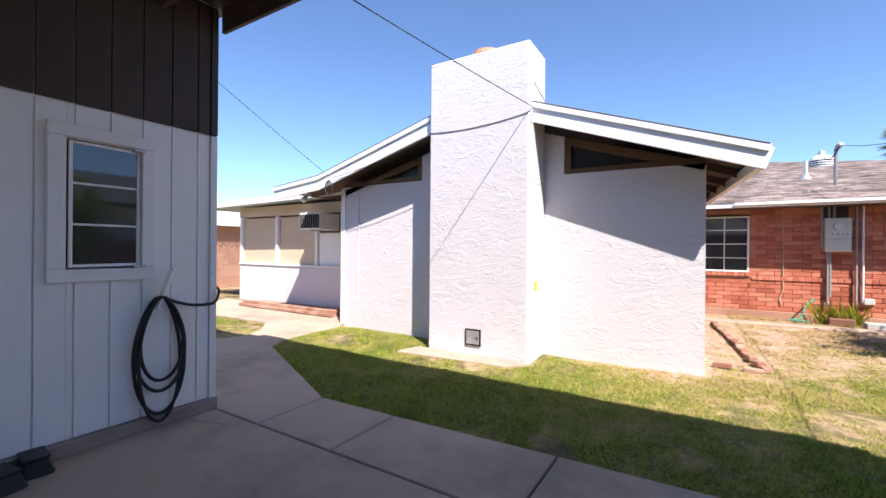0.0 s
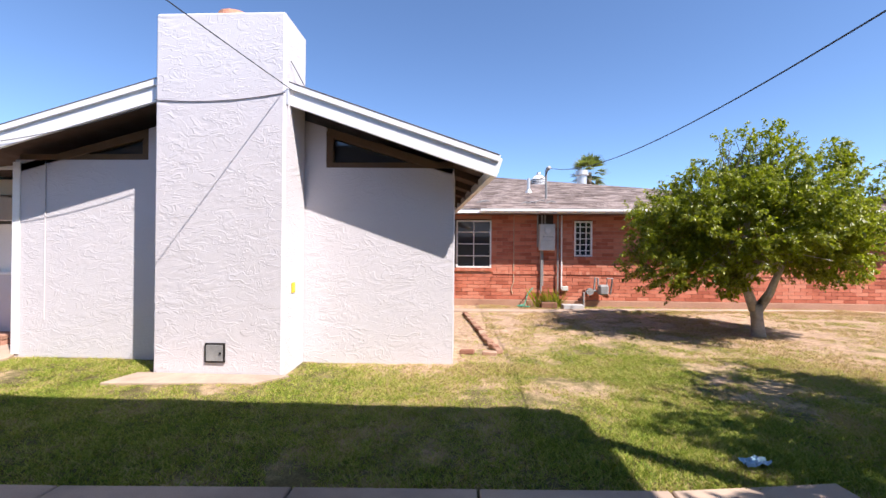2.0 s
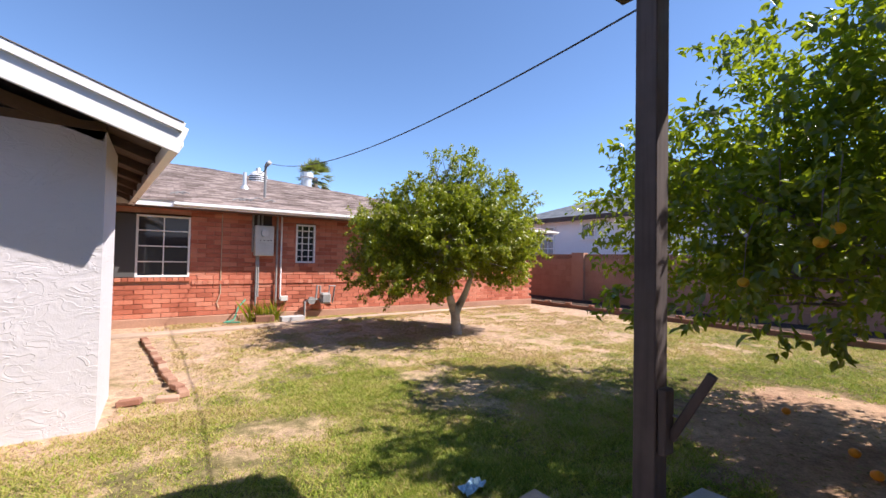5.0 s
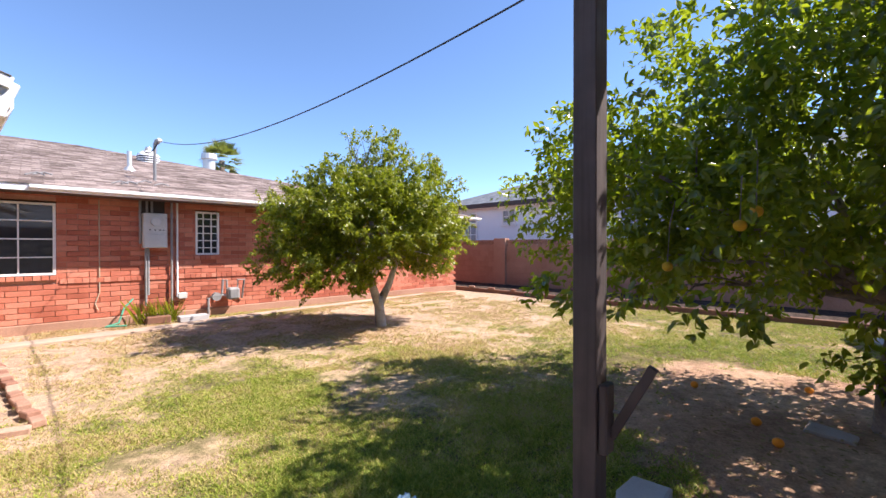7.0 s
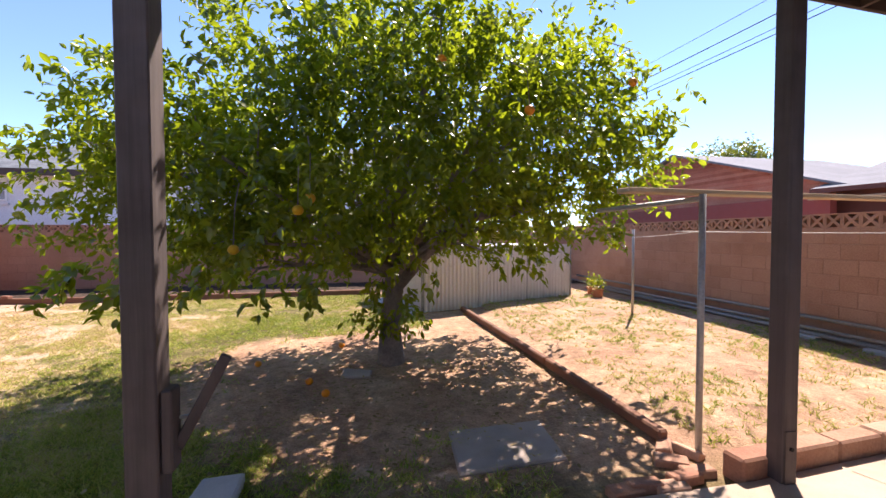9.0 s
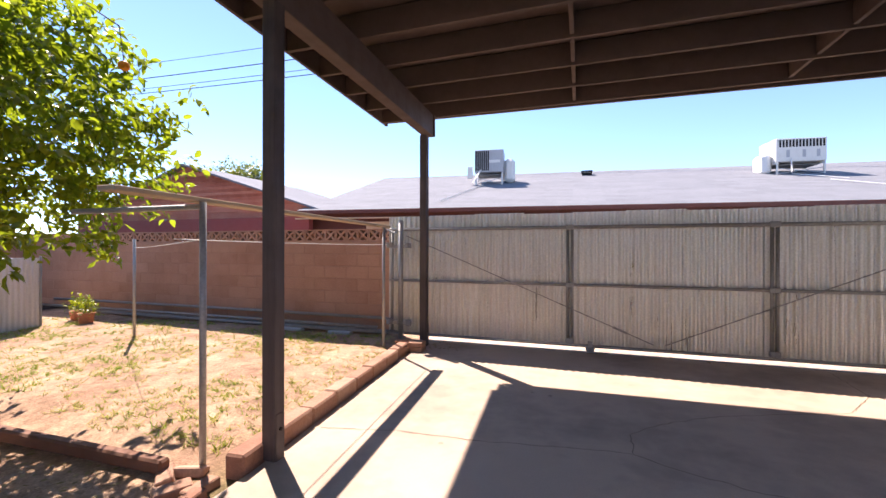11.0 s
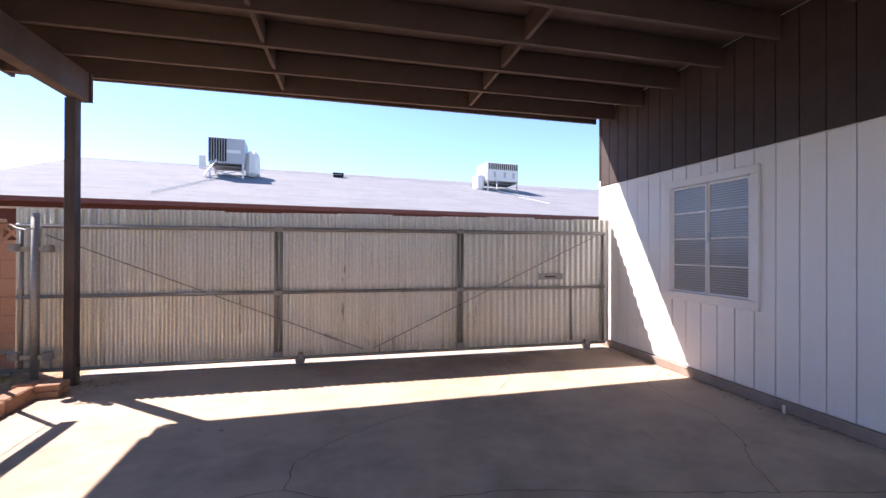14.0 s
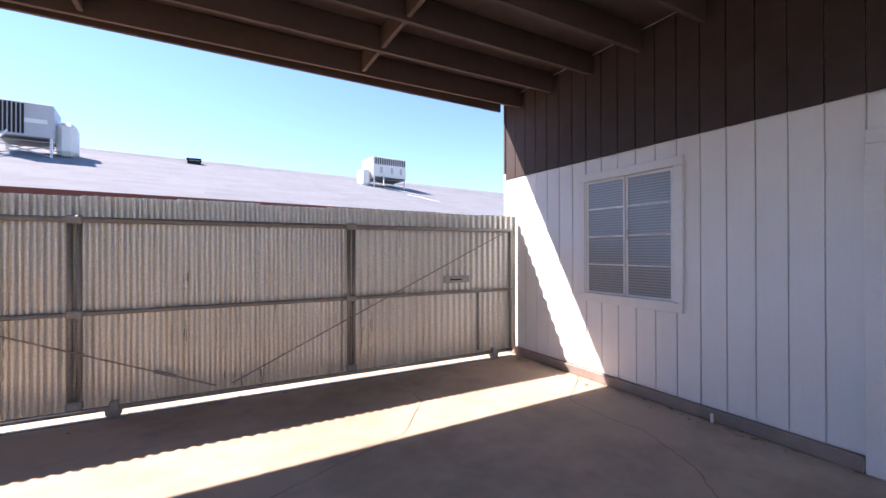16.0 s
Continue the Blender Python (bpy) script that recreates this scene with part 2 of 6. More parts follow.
def galvanised(name, a, b, rough=0.5, metal=0.55):
    m = mat(name, a, rough, metal)
    n = Nodes(m)
    streak = n.noise(1.0, 5, 0.65, n.scaled((9, 9, 0.7)))
    sp = n.voronoi(45)
    col = n.ramp(n.math('ADD', n.math('MULTIPLY', streak, 0.8), n.math('MULTIPLY', sp, 0.25)), [(0.3, a), (0.75, b)])
    rust = n.ramp(n.noise(2.2, 6, 0.75), [(0.62, 0.0), (0.8, 0.6)])
    n.color(n.mix(rust, col, (0.22, 0.13, 0.08)))
    n.rough(n.ramp(streak, [(0.3, rough - 0.1), (0.7, rough + 0.15)]))
    return m


M["galv"] = galvanised("galv", (0.56, 0.56, 0.53), (0.84, 0.84, 0.79), 0.34, 0.75)
M["gate_pipe"] = galvanised("gate_pipe", (0.22, 0.215, 0.20), (0.36, 0.35, 0.33), 0.5, 0.4)
M["galv_pipe"] = galvanised("galv_pipe", (0.27, 0.27, 0.265), (0.44, 0.44, 0.43), 0.5, 0.45)
M["shed_metal"] = galvanised("shed_metal", (0.55, 0.53, 0.50), (0.70, 0.68, 0.65), 0.6, 0.2)


def glass(name, tint=(0.03, 0.035, 0.04), rough=0.04):
    m = mat(name, tint, rough, 0.0, 0.9)
    m.node_tree.nodes["Principled BSDF"].inputs["IOR"].default_value = 1.5
    return m


M["dark_glass"] = glass("dark_glass")
M["reeded_glass"] = glass("reeded_glass", (0.42, 0.43, 0.45), 0.16)
rn = Nodes(M["reeded_glass"])
rw = rn.t.nodes.new("ShaderNodeTexWave")
rw.bands_direction = 'Z'
rw.inputs["Scale"].default_value = 12.0
rn.link(rn.p, rw.inputs["Vector"])
rn.color(rn.mix(rw.outputs["Fac"], (0.20, 0.205, 0.215), (0.36, 0.37, 0.38)))
rn.bump(rw.outputs["Fac"], 0.3, 0.004)
M["screen_mesh"] = mat("screen_mesh", (0.10, 0.10, 0.10), 0.8)


# Soil, dry patches and turf share one pattern, so that blades and ground agree.
def turf_pattern(n):
    big = n.noise(0.42, 4, 0.55, n.scaled((1, 1, 0), (3.1, 1.7, 0)))
    mid = n.noise(2.6, 5, 0.68, n.scaled((1, 1, 0), (1.0, 9.0, 0)))
    f = n.math('ADD', n.math('MULTIPLY', big, 0.5), n.math('MULTIPLY', mid, 0.5))
    # the turf thins towards the brick house and the east bed
    sep = n.t.nodes.new("ShaderNodeSeparateXYZ")
    n.link(n.p, sep.inputs[0])
    dry = n.math('ADD', n.math('MULTIPLY', n.math('SUBTRACT', sep.outputs[1], 5.6), 0.035), n.math('MULTIPLY', n.math('SUBTRACT', sep.outputs[0], 2.0), 0.006))
    dry = n.math('MAXIMUM', n.math('MINIMUM', dry, 0.12), -0.075)
    # lush between the orange tree and the east bed
    lush = n.ramp(n.math('MULTIPLY', n.math('SUBTRACT', sep.outputs[0], 4.5), 0.5), [(0.0, 0.0), (1.0, 0.03)])
    south = n.ramp(n.math('MULTIPLY', n.math('SUBTRACT', 6.0, sep.outputs[1]), 0.5), [(0.0, 0.0), (1.0, 1.0)])
    return n.math('SUBTRACT', n.math('ADD', f, dry), n.math('MULTIPLY', lush, south))


def ground_material():
    m = mat("lawn_soil", (0.3, 0.2, 0.1), 0.97, spec=0.1)
    n = Nodes(m)
    f = turf_pattern(n)
    lawn = n.ramp(f, [(0.39, (0.125, 0.105, 0.045)), (0.46, (0.22, 0.18, 0.085)), (0.51, (0.42, 0.31, 0.18)), (0.58, (0.50, 0.35, 0.24))])
    dirt = n.ramp(n.noise(1.4, 6, 0.65), [(0.3, (0.32, 0.185, 0.12)), (0.55, (0.46, 0.30, 0.195)), (0.75, (0.58, 0.405, 0.27))])
    sep = n.t.nodes.new("ShaderNodeSeparateXYZ")
    n.link(n.p, sep.inputs[0])
    edge = n.math('ADD', sep.outputs[1], n.math('MULTIPLY', n.noise(0.9, 5, 0.65), 3.2))
    east = n.ramp(n.math('MULTIPLY', n.math('SUBTRACT', sep.outputs[0], 3.0), 1.0), [(0.0, 0.0), (0.5, 1.0)])
    bare = n.math('MULTIPLY', n.ramp(n.math('MULTIPLY', n.math('SUBTRACT', edge, 2.9), 0.6), [(0.0, 1.0), (0.8, 0.0)]), east)
    # the worn ring of soil under the orange tree
    u = n.math('MULTIPLY', n.math('SUBTRACT', sep.outputs[0], 5.6), 1 / 2.25)
    v = n.math('MULTIPLY', n.math('SUBTRACT', sep.outputs[1], 1.6), 1 / 2.35)
    ring = n.math('ADD', n.math('ADD', n.math('MULTIPLY', u, u), n.math('MULTIPLY', v, v)), n.math('MULTIPLY', n.math('SUBTRACT', n.noise(1.6, 5, 0.7), 0.5), 1.3))
    bare = n.math('MAXIMUM', bare, n.ramp(ring, [(0.72, 1.0), (0.98, 0.0)]))
    col = n.mix(bare, lawn, dirt)
    # raised bed along the east wall: its shade is painted in as dark soil
    bed = n.ramp(n.math('MULTIPLY', n.math('SUBTRACT', sep.outputs[0], 11.45), 1.0), [(0.0, 0.0), (0.2, 1.0)])
    col = n.mix(bed, col, n.ramp(n.noise(6, 4), [(0.35, (0.045, 0.032, 0.025)), (0.65, (0.10, 0.072, 0.055))]))
    g = n.noise(55, 5, 0.75)
    clods = n.noise(9, 6, 0.75)
    col = n.mix(0.7, col, n.ramp(clods, [(0.34, 0.5), (0.66, 1.35)]), 'MULTIPLY')
    n.color(n.mix(0.6, col, n.ramp(g, [(0.30, 0.4), (0.68, 1.45)]), 'MULTIPLY'))
    n.bump(n.math('ADD', g, n.math('MULTIPLY', clods, 2.5)), 0.6, 0.018)
    return m


M["ground"] = ground_material()


def leafy(name, stops, trans=0.25, rough=0.35, spec=0.5):
    m = mat(name, stops[0][1], rough, spec=spec)
    n = Nodes(m)
    f = n.math('ADD', n.math('MULTIPLY', n.island(), 0.7), n.math('MULTIPLY', n.noise(1.2, 3), 0.3))
    col = n.ramp(f, stops)
    n.color(col)
    tr = n.t.nodes.new("ShaderNodeBsdfTranslucent")
    n.link(n.mix(0.6, col, (0.58, 0.70, 0.02), 'MIX'), tr.inputs[0])
    mx = n.t.nodes.new("ShaderNodeMixShader")
    mx.inputs[0].default_value = trans
    out = n.t.nodes["Material Output"]
    n.link(n.b.outputs[0], mx.inputs[1])
    n.link(tr.outputs[0], mx.inputs[2])
    n.link(mx.outputs[0], out.inputs[0])
    return m


M["citrus_leaf"] = leafy("citrus_leaf", [(0.1, (0.022, 0.052, 0.009)), (0.45, (0.050, 0.100, 0.013)), (0.75, (0.11, 0.17, 0.018)), (0.95, (0.30, 0.34, 0.035))], 0.46, 0.25, 0.7)
M["shrub_leaf"] = leafy("shrub_leaf", [(0.1, (0.035, 0.052, 0.007)), (0.45, (0.12, 0.145, 0.011)), (0.75, (0.27, 0.285, 0.02)), (0.95, (0.44, 0.43, 0.04))], 0.38)
M["palm_leaf"] = leafy("palm_leaf", [(0.1, (0.07, 0.09, 0.045)), (0.9, (0.22, 0.25, 0.13))], 0.25)
M["far_leaf"] = leafy("far_leaf", [(0.1, (0.05, 0.07, 0.03)), (0.9, (0.12, 0.14, 0.07))], 0.2)


def grass_material():
    m = mat("grass_blade", (0.1, 0.14, 0.03), 0.6, spec=0.25)
    n = Nodes(m)
    f = n.math('ADD', turf_pattern(n), n.math('MULTIPLY', n.math('SUBTRACT', n.island(), 0.42), 0.30))
    col = n.ramp(f, [(0.34, (0.19, 0.27, 0.036)), (0.44, (0.34, 0.41, 0.052)), (0.52, (0.48, 0.46, 0.11)), (0.63, (0.52, 0.385, 0.21))])
    n.color(col)
    tr = n.t.nodes.new("ShaderNodeBsdfTranslucent")
    n.link(col, tr.inputs[0])
    mx = n.t.nodes.new("ShaderNodeMixShader")
    mx.inputs[0].default_value = 0.34
    n.link(n.b.outputs[0], mx.inputs[1])
    n.link(tr.outputs[0], mx.inputs[2])
    n.link(mx.outputs[0], n.t.nodes["Material Output"].inputs[0])
    return m


M["grass"] = grass_material()
M["bark"] = mottled("bark", [(0.3, (0.20, 0.16, 0.13)), (0.5, (0.46, 0.42, 0.37)), (0.75, (0.68, 0.65, 0.60))], 3, 40, 0.95, 0.8, 0.02)
M["bark_grey"] = mottled("bark_grey", [(0.3, (0.15, 0.125, 0.11)), (0.7, (0.28, 0.24, 0.21))], 5, 40, 0.95, 0.8, 0.02)
M["dead_leaf"] = leafy("dead_leaf", [(0.1, (0.16, 0.10, 0.05)), (0.9, (0.36, 0.27, 0.15))], 0.1, 0.8, 0.1)

# ---- mesh helpers ----


def link_mesh(name, me, material, parent=None, label=""):
    ob = new(name, me)
    if material:
        me.materials.append(material)
    if parent:
        ob.parent = parent
    return tagged(ob, label)


def part(name, bm, material, parent=None, label="", smooth=False):
    """Links a bmesh as one mesh object under a thing or a part."""
    me = bpy.data.meshes.new(name)
    bm.normal_update()
    bm.to_mesh(me)
    bm.free()
    if smooth:
        me.shade_smooth()
    return link_mesh(name, me, material, parent, label)


def empty(name, label, category, kind="", group="", at=(0, 0, 0)):
    ob = new(name)
    ob.empty_display_size = 0.1
    ob.location = at
    return tagged(ob, label, category, group, kind)


def add_box(bm, x0, x1, y0, y1, z0, z1, bevel=0.0, m=None):
    r = bmesh.ops.create_cube(bm, size=1.0)
    t = Matrix.Translation(((x0 + x1) / 2, (y0 + y1) / 2, (z0 + z1) / 2)) @ Matrix.Diagonal((x1 - x0, y1 - y0, z1 - z0, 1))
    vs = r["verts"]
    bmesh.ops.transform(bm, matrix=(m or Matrix()) @ t, verts=vs)
    if bevel:
        es = list({e for v in vs for e in v.link_edges})
        bmesh.ops.bevel(bm, geom=es, offset=bevel, segments=1, affect='EDGES')
    return bm


def box(x0, x1, y0, y1, z0, z1, bevel=0.004, m=None):
    return add_box(bmesh.new(), x0, x1, y0, y1, z0, z1, bevel, m)


def prism(poly, z0, z1, bevel=0.0):
    """An upright prism over a plan polygon."""
    bm = bmesh.new()
    lo = [bm.verts.new((x, y, z0)) for x, y in poly]
    hi = [bm.verts.new((x, y, z1)) for x, y in poly]
    n = len(poly)
    top = bm.faces.new(hi)
    bm.faces.new(lo[::-1])
    for i in range(n):
        bm.faces.new((lo[i], lo[(i + 1) % n], hi[(i + 1) % n], hi[i]))
    bmesh.ops.recalc_face_normals(bm, faces=bm.faces)
    if bevel:
        bmesh.ops.bevel(bm, geom=[e for e in top.edges], offset=bevel, segments=1, affect='EDGES')
    return bm


def profile_y(poly, y0, y1, bevel=0.0, far=None):
    """A prism along y over a polygon in x and z; far: the polygon at its far end."""
    bm = bmesh.new()
    a = [bm.verts.new((x, y0, z)) for x, z in poly]
    b = [bm.verts.new((x, y1, z)) for x, z in far or poly]
    n = len(poly)
    bm.faces.new(a)
    bm.faces.new(b[::-1])
    for i in range(n):
        bm.faces.new((a[i], b[i], b[(i + 1) % n], a[(i + 1) % n]))
    bmesh.ops.recalc_face_normals(bm, faces=bm.faces)
    if bevel:
        bmesh.ops.bevel(bm, geom=list(bm.edges), offset=bevel, segments=1, affect='EDGES')
    return bm


def add_beam(bm, p, q, w, h, bevel=0.003):
    """A straight timber of width w and height h from p to q (the ends of its axis)."""
    p, q = Vector(p), Vector(q)
    d = q - p
    x = d.normalized()
    y = Vector((0, 0, 1)).cross(x)
    y = y.normalized() if y.length > 1e-4 else Vector((0, 1, 0))
    z = x.cross(y)
    m = Matrix((x, y, z)).transposed().to_4x4()
    m.translation = (p + q) / 2
    return add_box(bm, -d.length / 2, d.length / 2, -w / 2, w / 2, -h / 2, h / 2, bevel, m)


def beam(p, q, w, h, bevel=0.003):
    return add_beam(bmesh.new(), p, q, w, h, bevel)


def add_tube(bm, pts, radii, sides=8, caps=True):
    """A tube along points; radii a number or one for each point."""
    pts = [Vector(p) for p in pts]
    if isinstance(radii, (int, float)):
        radii = [radii] * len(pts)
    rings, up = [], Vector((0.31, 0.17, 0.93)).normalized()
    for i, p in enumerate(pts):
        d = (pts[min(i + 1, len(pts) - 1)] - pts[max(i - 1, 0)]).normalized()
        s = d.cross(up)
        s = s.normalized() if s.length > 1e-3 else Vector((1, 0, 0))
        t = s.cross(d)
        rings.append([bm.verts.new(p + radii[i] * (math.cos(a) * s + math.sin(a) * t)) for a in (2 * math.pi * k / sides for k in range(sides))])
    for a, b in zip(rings, rings[1:]):
        for k in range(sides):
            bm.faces.new((a[k], a[(k + 1) % sides], b[(k + 1) % sides], b[k]))
    if caps:
        bm.faces.new(rings[0][::-1])
        bm.faces.new(rings[-1])
    return bm


def tube(pts, radii, sides=8):
    bm = add_tube(bmesh.new(), pts, radii, sides)
    bmesh.ops.recalc_face_normals(bm, faces=bm.faces)
    return bm


def sagging(a, b, sag, n=24):
    a, b = Vector(a), Vector(b)
    return [a.lerp(b, i / n) - Vector((0, 0, sag * 4 * (i / n) * (1 - i / n))) for i in range(n + 1)]


def raw_mesh(name, verts, faces, material, parent=None, label=""):
    me = bpy.data.meshes.new(name)
    me.from_pydata(verts, [], faces)
    me.update()
    return link_mesh(name, me, material, parent, label)


def unit_piece(name, lx, ly, lz, chip=0.006):
    """One block or brick centred on its place, with eased edges."""
    me = bpy.data.meshes.new(name)
    bm = box(-lx / 2, lx / 2, -ly / 2, ly / 2, -lz / 2, lz / 2, chip)
    bm.to_mesh(me)
    bm.free()
    return me


def piece(name, me, parent, m):
    ob = new(name, me)
    ob.parent = parent
    ob.matrix_basis = m
    return ob

# ---- ground and paving ----


def ground_height(x, y):
    h = -0.035 + 0.018 * noise.noise((x * 0.9, y * 0.9, 0.3)) + 0.012 * noise.noise((x * 2.7, y * 2.7, 1.3))
    if x > 3.35 and -4.3 < y < -0.25:
        h += 0.10 * min(1, (x - 3.35) / 0.5) * min(1, (-0.25 - y) / 0.4) * (0.8 + 0.4 * noise.noise((x * 0.5, y * 0.5, 4)))
    if 11.5 < x < 14:
        h += 0.08 * min(1, (x - 11.5) / 0.2)
    return h


def build_ground():
    def lines(lo, hi, step):
        fine = list(np.arange(lo, hi + 1e-6, step))
        return [-400, -150, -60, -30, lo - 6] + fine + [hi + 6, 40, 70, 160, 400]
    xs, ys = lines(-12, 15, 0.2), lines(-6, 14, 0.2)
    verts = [(x, y, ground_height(x, y) if -13 < x < 16 and -7 < y < 15 else -0.035) for y in ys for x in xs]
    n = len(xs)
    faces = [(j * n + i, j * n + i + 1, (j + 1) * n + i + 1, (j + 1) * n + i) for j in range(len(ys) - 1) for i in range(n - 1)]
    g = raw_mesh("ground", verts, faces, M["ground"])
    g.data.shade_smooth()
    tagged(g, "patchy green and dry lawn over reddish bare soil", "ground", kind="structure")


build_ground()

paving = empty("pavement", "worn pinkish-grey concrete carport slab and garden walks", "pavement", "structure")
PANELS = [
    [(-3.30, -4.62), (3.37, -4.62), (3.27, -3.2), (3.04, -0.3), (3.03, 2.345), (-3.30, 2.345)],
    [(-2.695, 2.36), (-1.89, 2.36), (-1.88, 3.075), (-2.695, 3.05)],
    [(-1.875, 2.36), (-0.525, 2.36), (-0.515, 3.135), (-1.865, 3.075)],
    [(-0.51, 2.36), (0.565, 2.36), (0.575, 3.175), (-0.50, 3.135)],
    [(0.58, 2.36), (1.69, 2.36), (1.70, 3.22), (0.59, 3.175)],
    [(1.705, 2.36), (2.84, 2.36), (2.76, 3.36), (1.715, 3.22)],
    [(-9.0, 2.40), (-2.71, 2.36), (-2.71, 3.05), (-4.92, 4.10), (-5.12, 4.5), (-5.23, 5.75), (-5.33, 5.9), (-5.33, 6.9), (-10.6, 6.9), (-10.6, 5.35),
     (-8.28, 5.2), (-6.66, 5.24), (-6.1, 4.75), (-5.85, 4.30), (-5.95, 3.95), (-9.0, 3.2)],
    [(-3.25, 4.88), (-1.7, 4.98), (-1.42, 5.27), (-3.15, 5.27)],
    [(-1.0, 10.35), (2.6, 10.5), (5.0, 10.92), (9.6, 11.2), (9.6, 11.42), (5.0, 11.2), (2.6, 10.85), (-1.0, 10.7)],
    [(-5.0, -9.0), (4.0, -9.0), (3.4, -4.64), (-3.3, -4.64)],
]
for poly in PANELS:
    part("panel", prism(poly, -0.12, 0.0 if poly is not PANELS[7] else -0.005, 0.008), M["slab"], paving)


def crack(pts, width=0.006):
    """A wandering narrow crack filled with dirt."""
    rng = random.Random(int(pts[0][0] * 100))
    out = []
    for (a, b), (c, d) in zip(pts, pts[1:]):
        n = max(2, int(math.hypot(c - a, d - b) / 0.05))
        for i in range(n):
            out.append((a + (c - a) * i / n + rng.uniform(-0.012, 0.012), b + (d - b) * i / n + rng.uniform(-0.012, 0.012)))
    out.append(pts[-1])
    verts, faces = [], []
    for i, (x, y) in enumerate(out):
        q, p = out[min(i + 1, len(out) - 1)], out[max(i - 1, 0)]
        dx, dy = q[0] - p[0], q[1] - p[1]
        s = width * rng.uniform(0.4, 1.0) / 2 / max(1e-6, math.hypot(dx, dy))
        verts += [(x - dy * s, y + dx * s, 0.004), (x + dy * s, y - dx * s, 0.004)]
    faces = [(2 * i, 2 * i + 1, 2 * i + 3, 2 * i + 2) for i in range(len(out) - 1)]
    raw_mesh("crack", verts, faces, M["crack_dirt"], paving, "dirt-filled crack")


crack([(3.0, -0.95), (2.4, -1.1), (1.79, -1.12), (1.42, -1.18), (1.02, -1.24), (0.78, -1.25), (0.55, -1.12), (0.14, -1.0), (-0.52, -0.97), (-1.19, -0.8), (-2.03, -0.62), (-3.25, -0.35)], 0.007)
crack([(0.78, -1.25), (0.78, -1.56), (0.52, -1.84), (0.09, -2.13), (-0.34, -2.32), (-0.62, -2.42), (-1.03, -2.6), (-1.42, -3.13), (-1.5, -4.0)])
crack([(-2.03, -0.62), (-2.17, -0.91), (-2.44, -1.21), (-2.64, -1.7), (-2.6, -1.98), (-2.64, -2.48), (-3.2, -2.9)])
crack([(-3.2, 2.1), (-2.9, 2.2), (-2.7, 2.345)])

# ---- storage building beside the carport ----
WX = -3.315


def pieces_in(a, b, z0, z1, holes):
    """A strip a..b by z0..z1 less the rectangular holes (a, b, z0, z1)."""
    todo = [(a, b, z0, z1)]
    for ha, hb, h0, h1 in holes:
        nxt = []
        for p, q, r, s in todo:
            if q <= ha or p >= hb or s <= h0 or r >= h1:
                nxt.append((p, q, r, s))
                continue
            if p < ha:
                nxt.append((p, ha, r, s))
            if q > hb:
                nxt.append((hb, q, r, s))
            m, n = max(p, ha), min(q, hb)
            if r < h0:
                nxt.append((m, n, r, h0))
            if s > h1:
                nxt.append((m, n, h1, s))
        todo = nxt
    return [t for t in todo if t[1] - t[0] > 0.012 and t[3] - t[2] > 0.012]


storage = empty("storage_building", "white grooved plywood storage building with a brown upper band", "outbuilding")
HOLES = [(-2.89, -1.87, 0.92, 2.15), (1.345, 1.785, 1.25, 2.14), (-0.56, 0.36, 0.0, 2.06)]
bm = bmesh.new()
for a, b, c, d in pieces_in(-4.32, 2.36, 0.0, 3.52, HOLES):
    add_box(bm, WX - 0.13, WX - 0.016, a, b, c, d)
part("wall", bm, M["white_siding"], storage)
part("back_wall", box(-7.3, -7.2, -4.32, 2.36, 0, 3.5), M["white_siding"], storage)
part("end_wall", box(-7.2, WX - 0.131, 2.26, 2.36, 0, 3.5), M["white_siding"], storage)
part("end_wall", box(-7.2, WX - 0.131, -4.32, -4.22, 0, 3.5), M["white_siding"], storage)
part("floor", box(-7.2, WX - 0.131, -4.2, 2.25, 0.005, 0.03), M["slab_edge"], storage)
y = -4.30
while y < 2.30:
    e = min(y + 0.1955, 2.30)
    for low, high, tone in ((0.105, 2.372, "white_siding"), (2.384, 3.5, "brown_siding")):
        for a, b, c, d in pieces_in(y, e, low, high, HOLES):
            part("siding_board", box(WX - 0.015, WX + (0.0 if tone == "white_siding" else 0.006), a, b, c, d, 0.003), M[tone], storage)
    y += 0.2032
for a, b, in ((-4.34, -0.655), (0.455, 2.37)):
    part("footing", box(WX - 0.02, WX + 0.035, a, b, 0.0, 0.10, 0.008), M["footing"], storage, "stained concrete footing strip")
part("corner_board", box(WX - 0.03, WX + 0.012, 2.305, 2.365, 0.06, 2.375, 0.004), M["white_trim"], storage)
part("corner_board", box(WX - 0.03, WX + 0.016, 2.305, 2.365, 2.386, 3.5, 0.004), M["brown_siding"], storage)
part("corner_board", box(WX - 0.03, WX + 0.012, -4.345, -4.303, 0.06, 2.46, 0.004), M["white_trim"], storage)
part("corner_board", box(WX - 0.03, WX + 0.016, -4.345, -4.303, 2.47, 3.5, 0.004), M["brown_siding"], storage)
part("roof", box(-7.45, WX - 0.03, -4.27, 2.48, 3.53, 3.62), M["roof_dark"], storage)


def trim_frame(x, y0, y1, z0, z1, w, depth, parent, mat_key="white_trim", name="trim"):
    """Four flat boards round an opening in a wall that faces +x."""
    part(name, box(x, x + depth, y0, y1, z1 - w, z1, 0.004), M[mat_key], parent)
    part(name, box(x, x + depth, y0, y1, z0, z0 + w, 0.004), M[mat_key], parent)
    part(name, box(x, x + depth - 0.002, y0, y0 + w, z0 + w, z1 - w, 0.004), M[mat_key], parent)
    part(name, box(x, x + depth - 0.002, y1 - w, y1, z0 + w, z1 - w, 0.004), M[mat_key], parent)


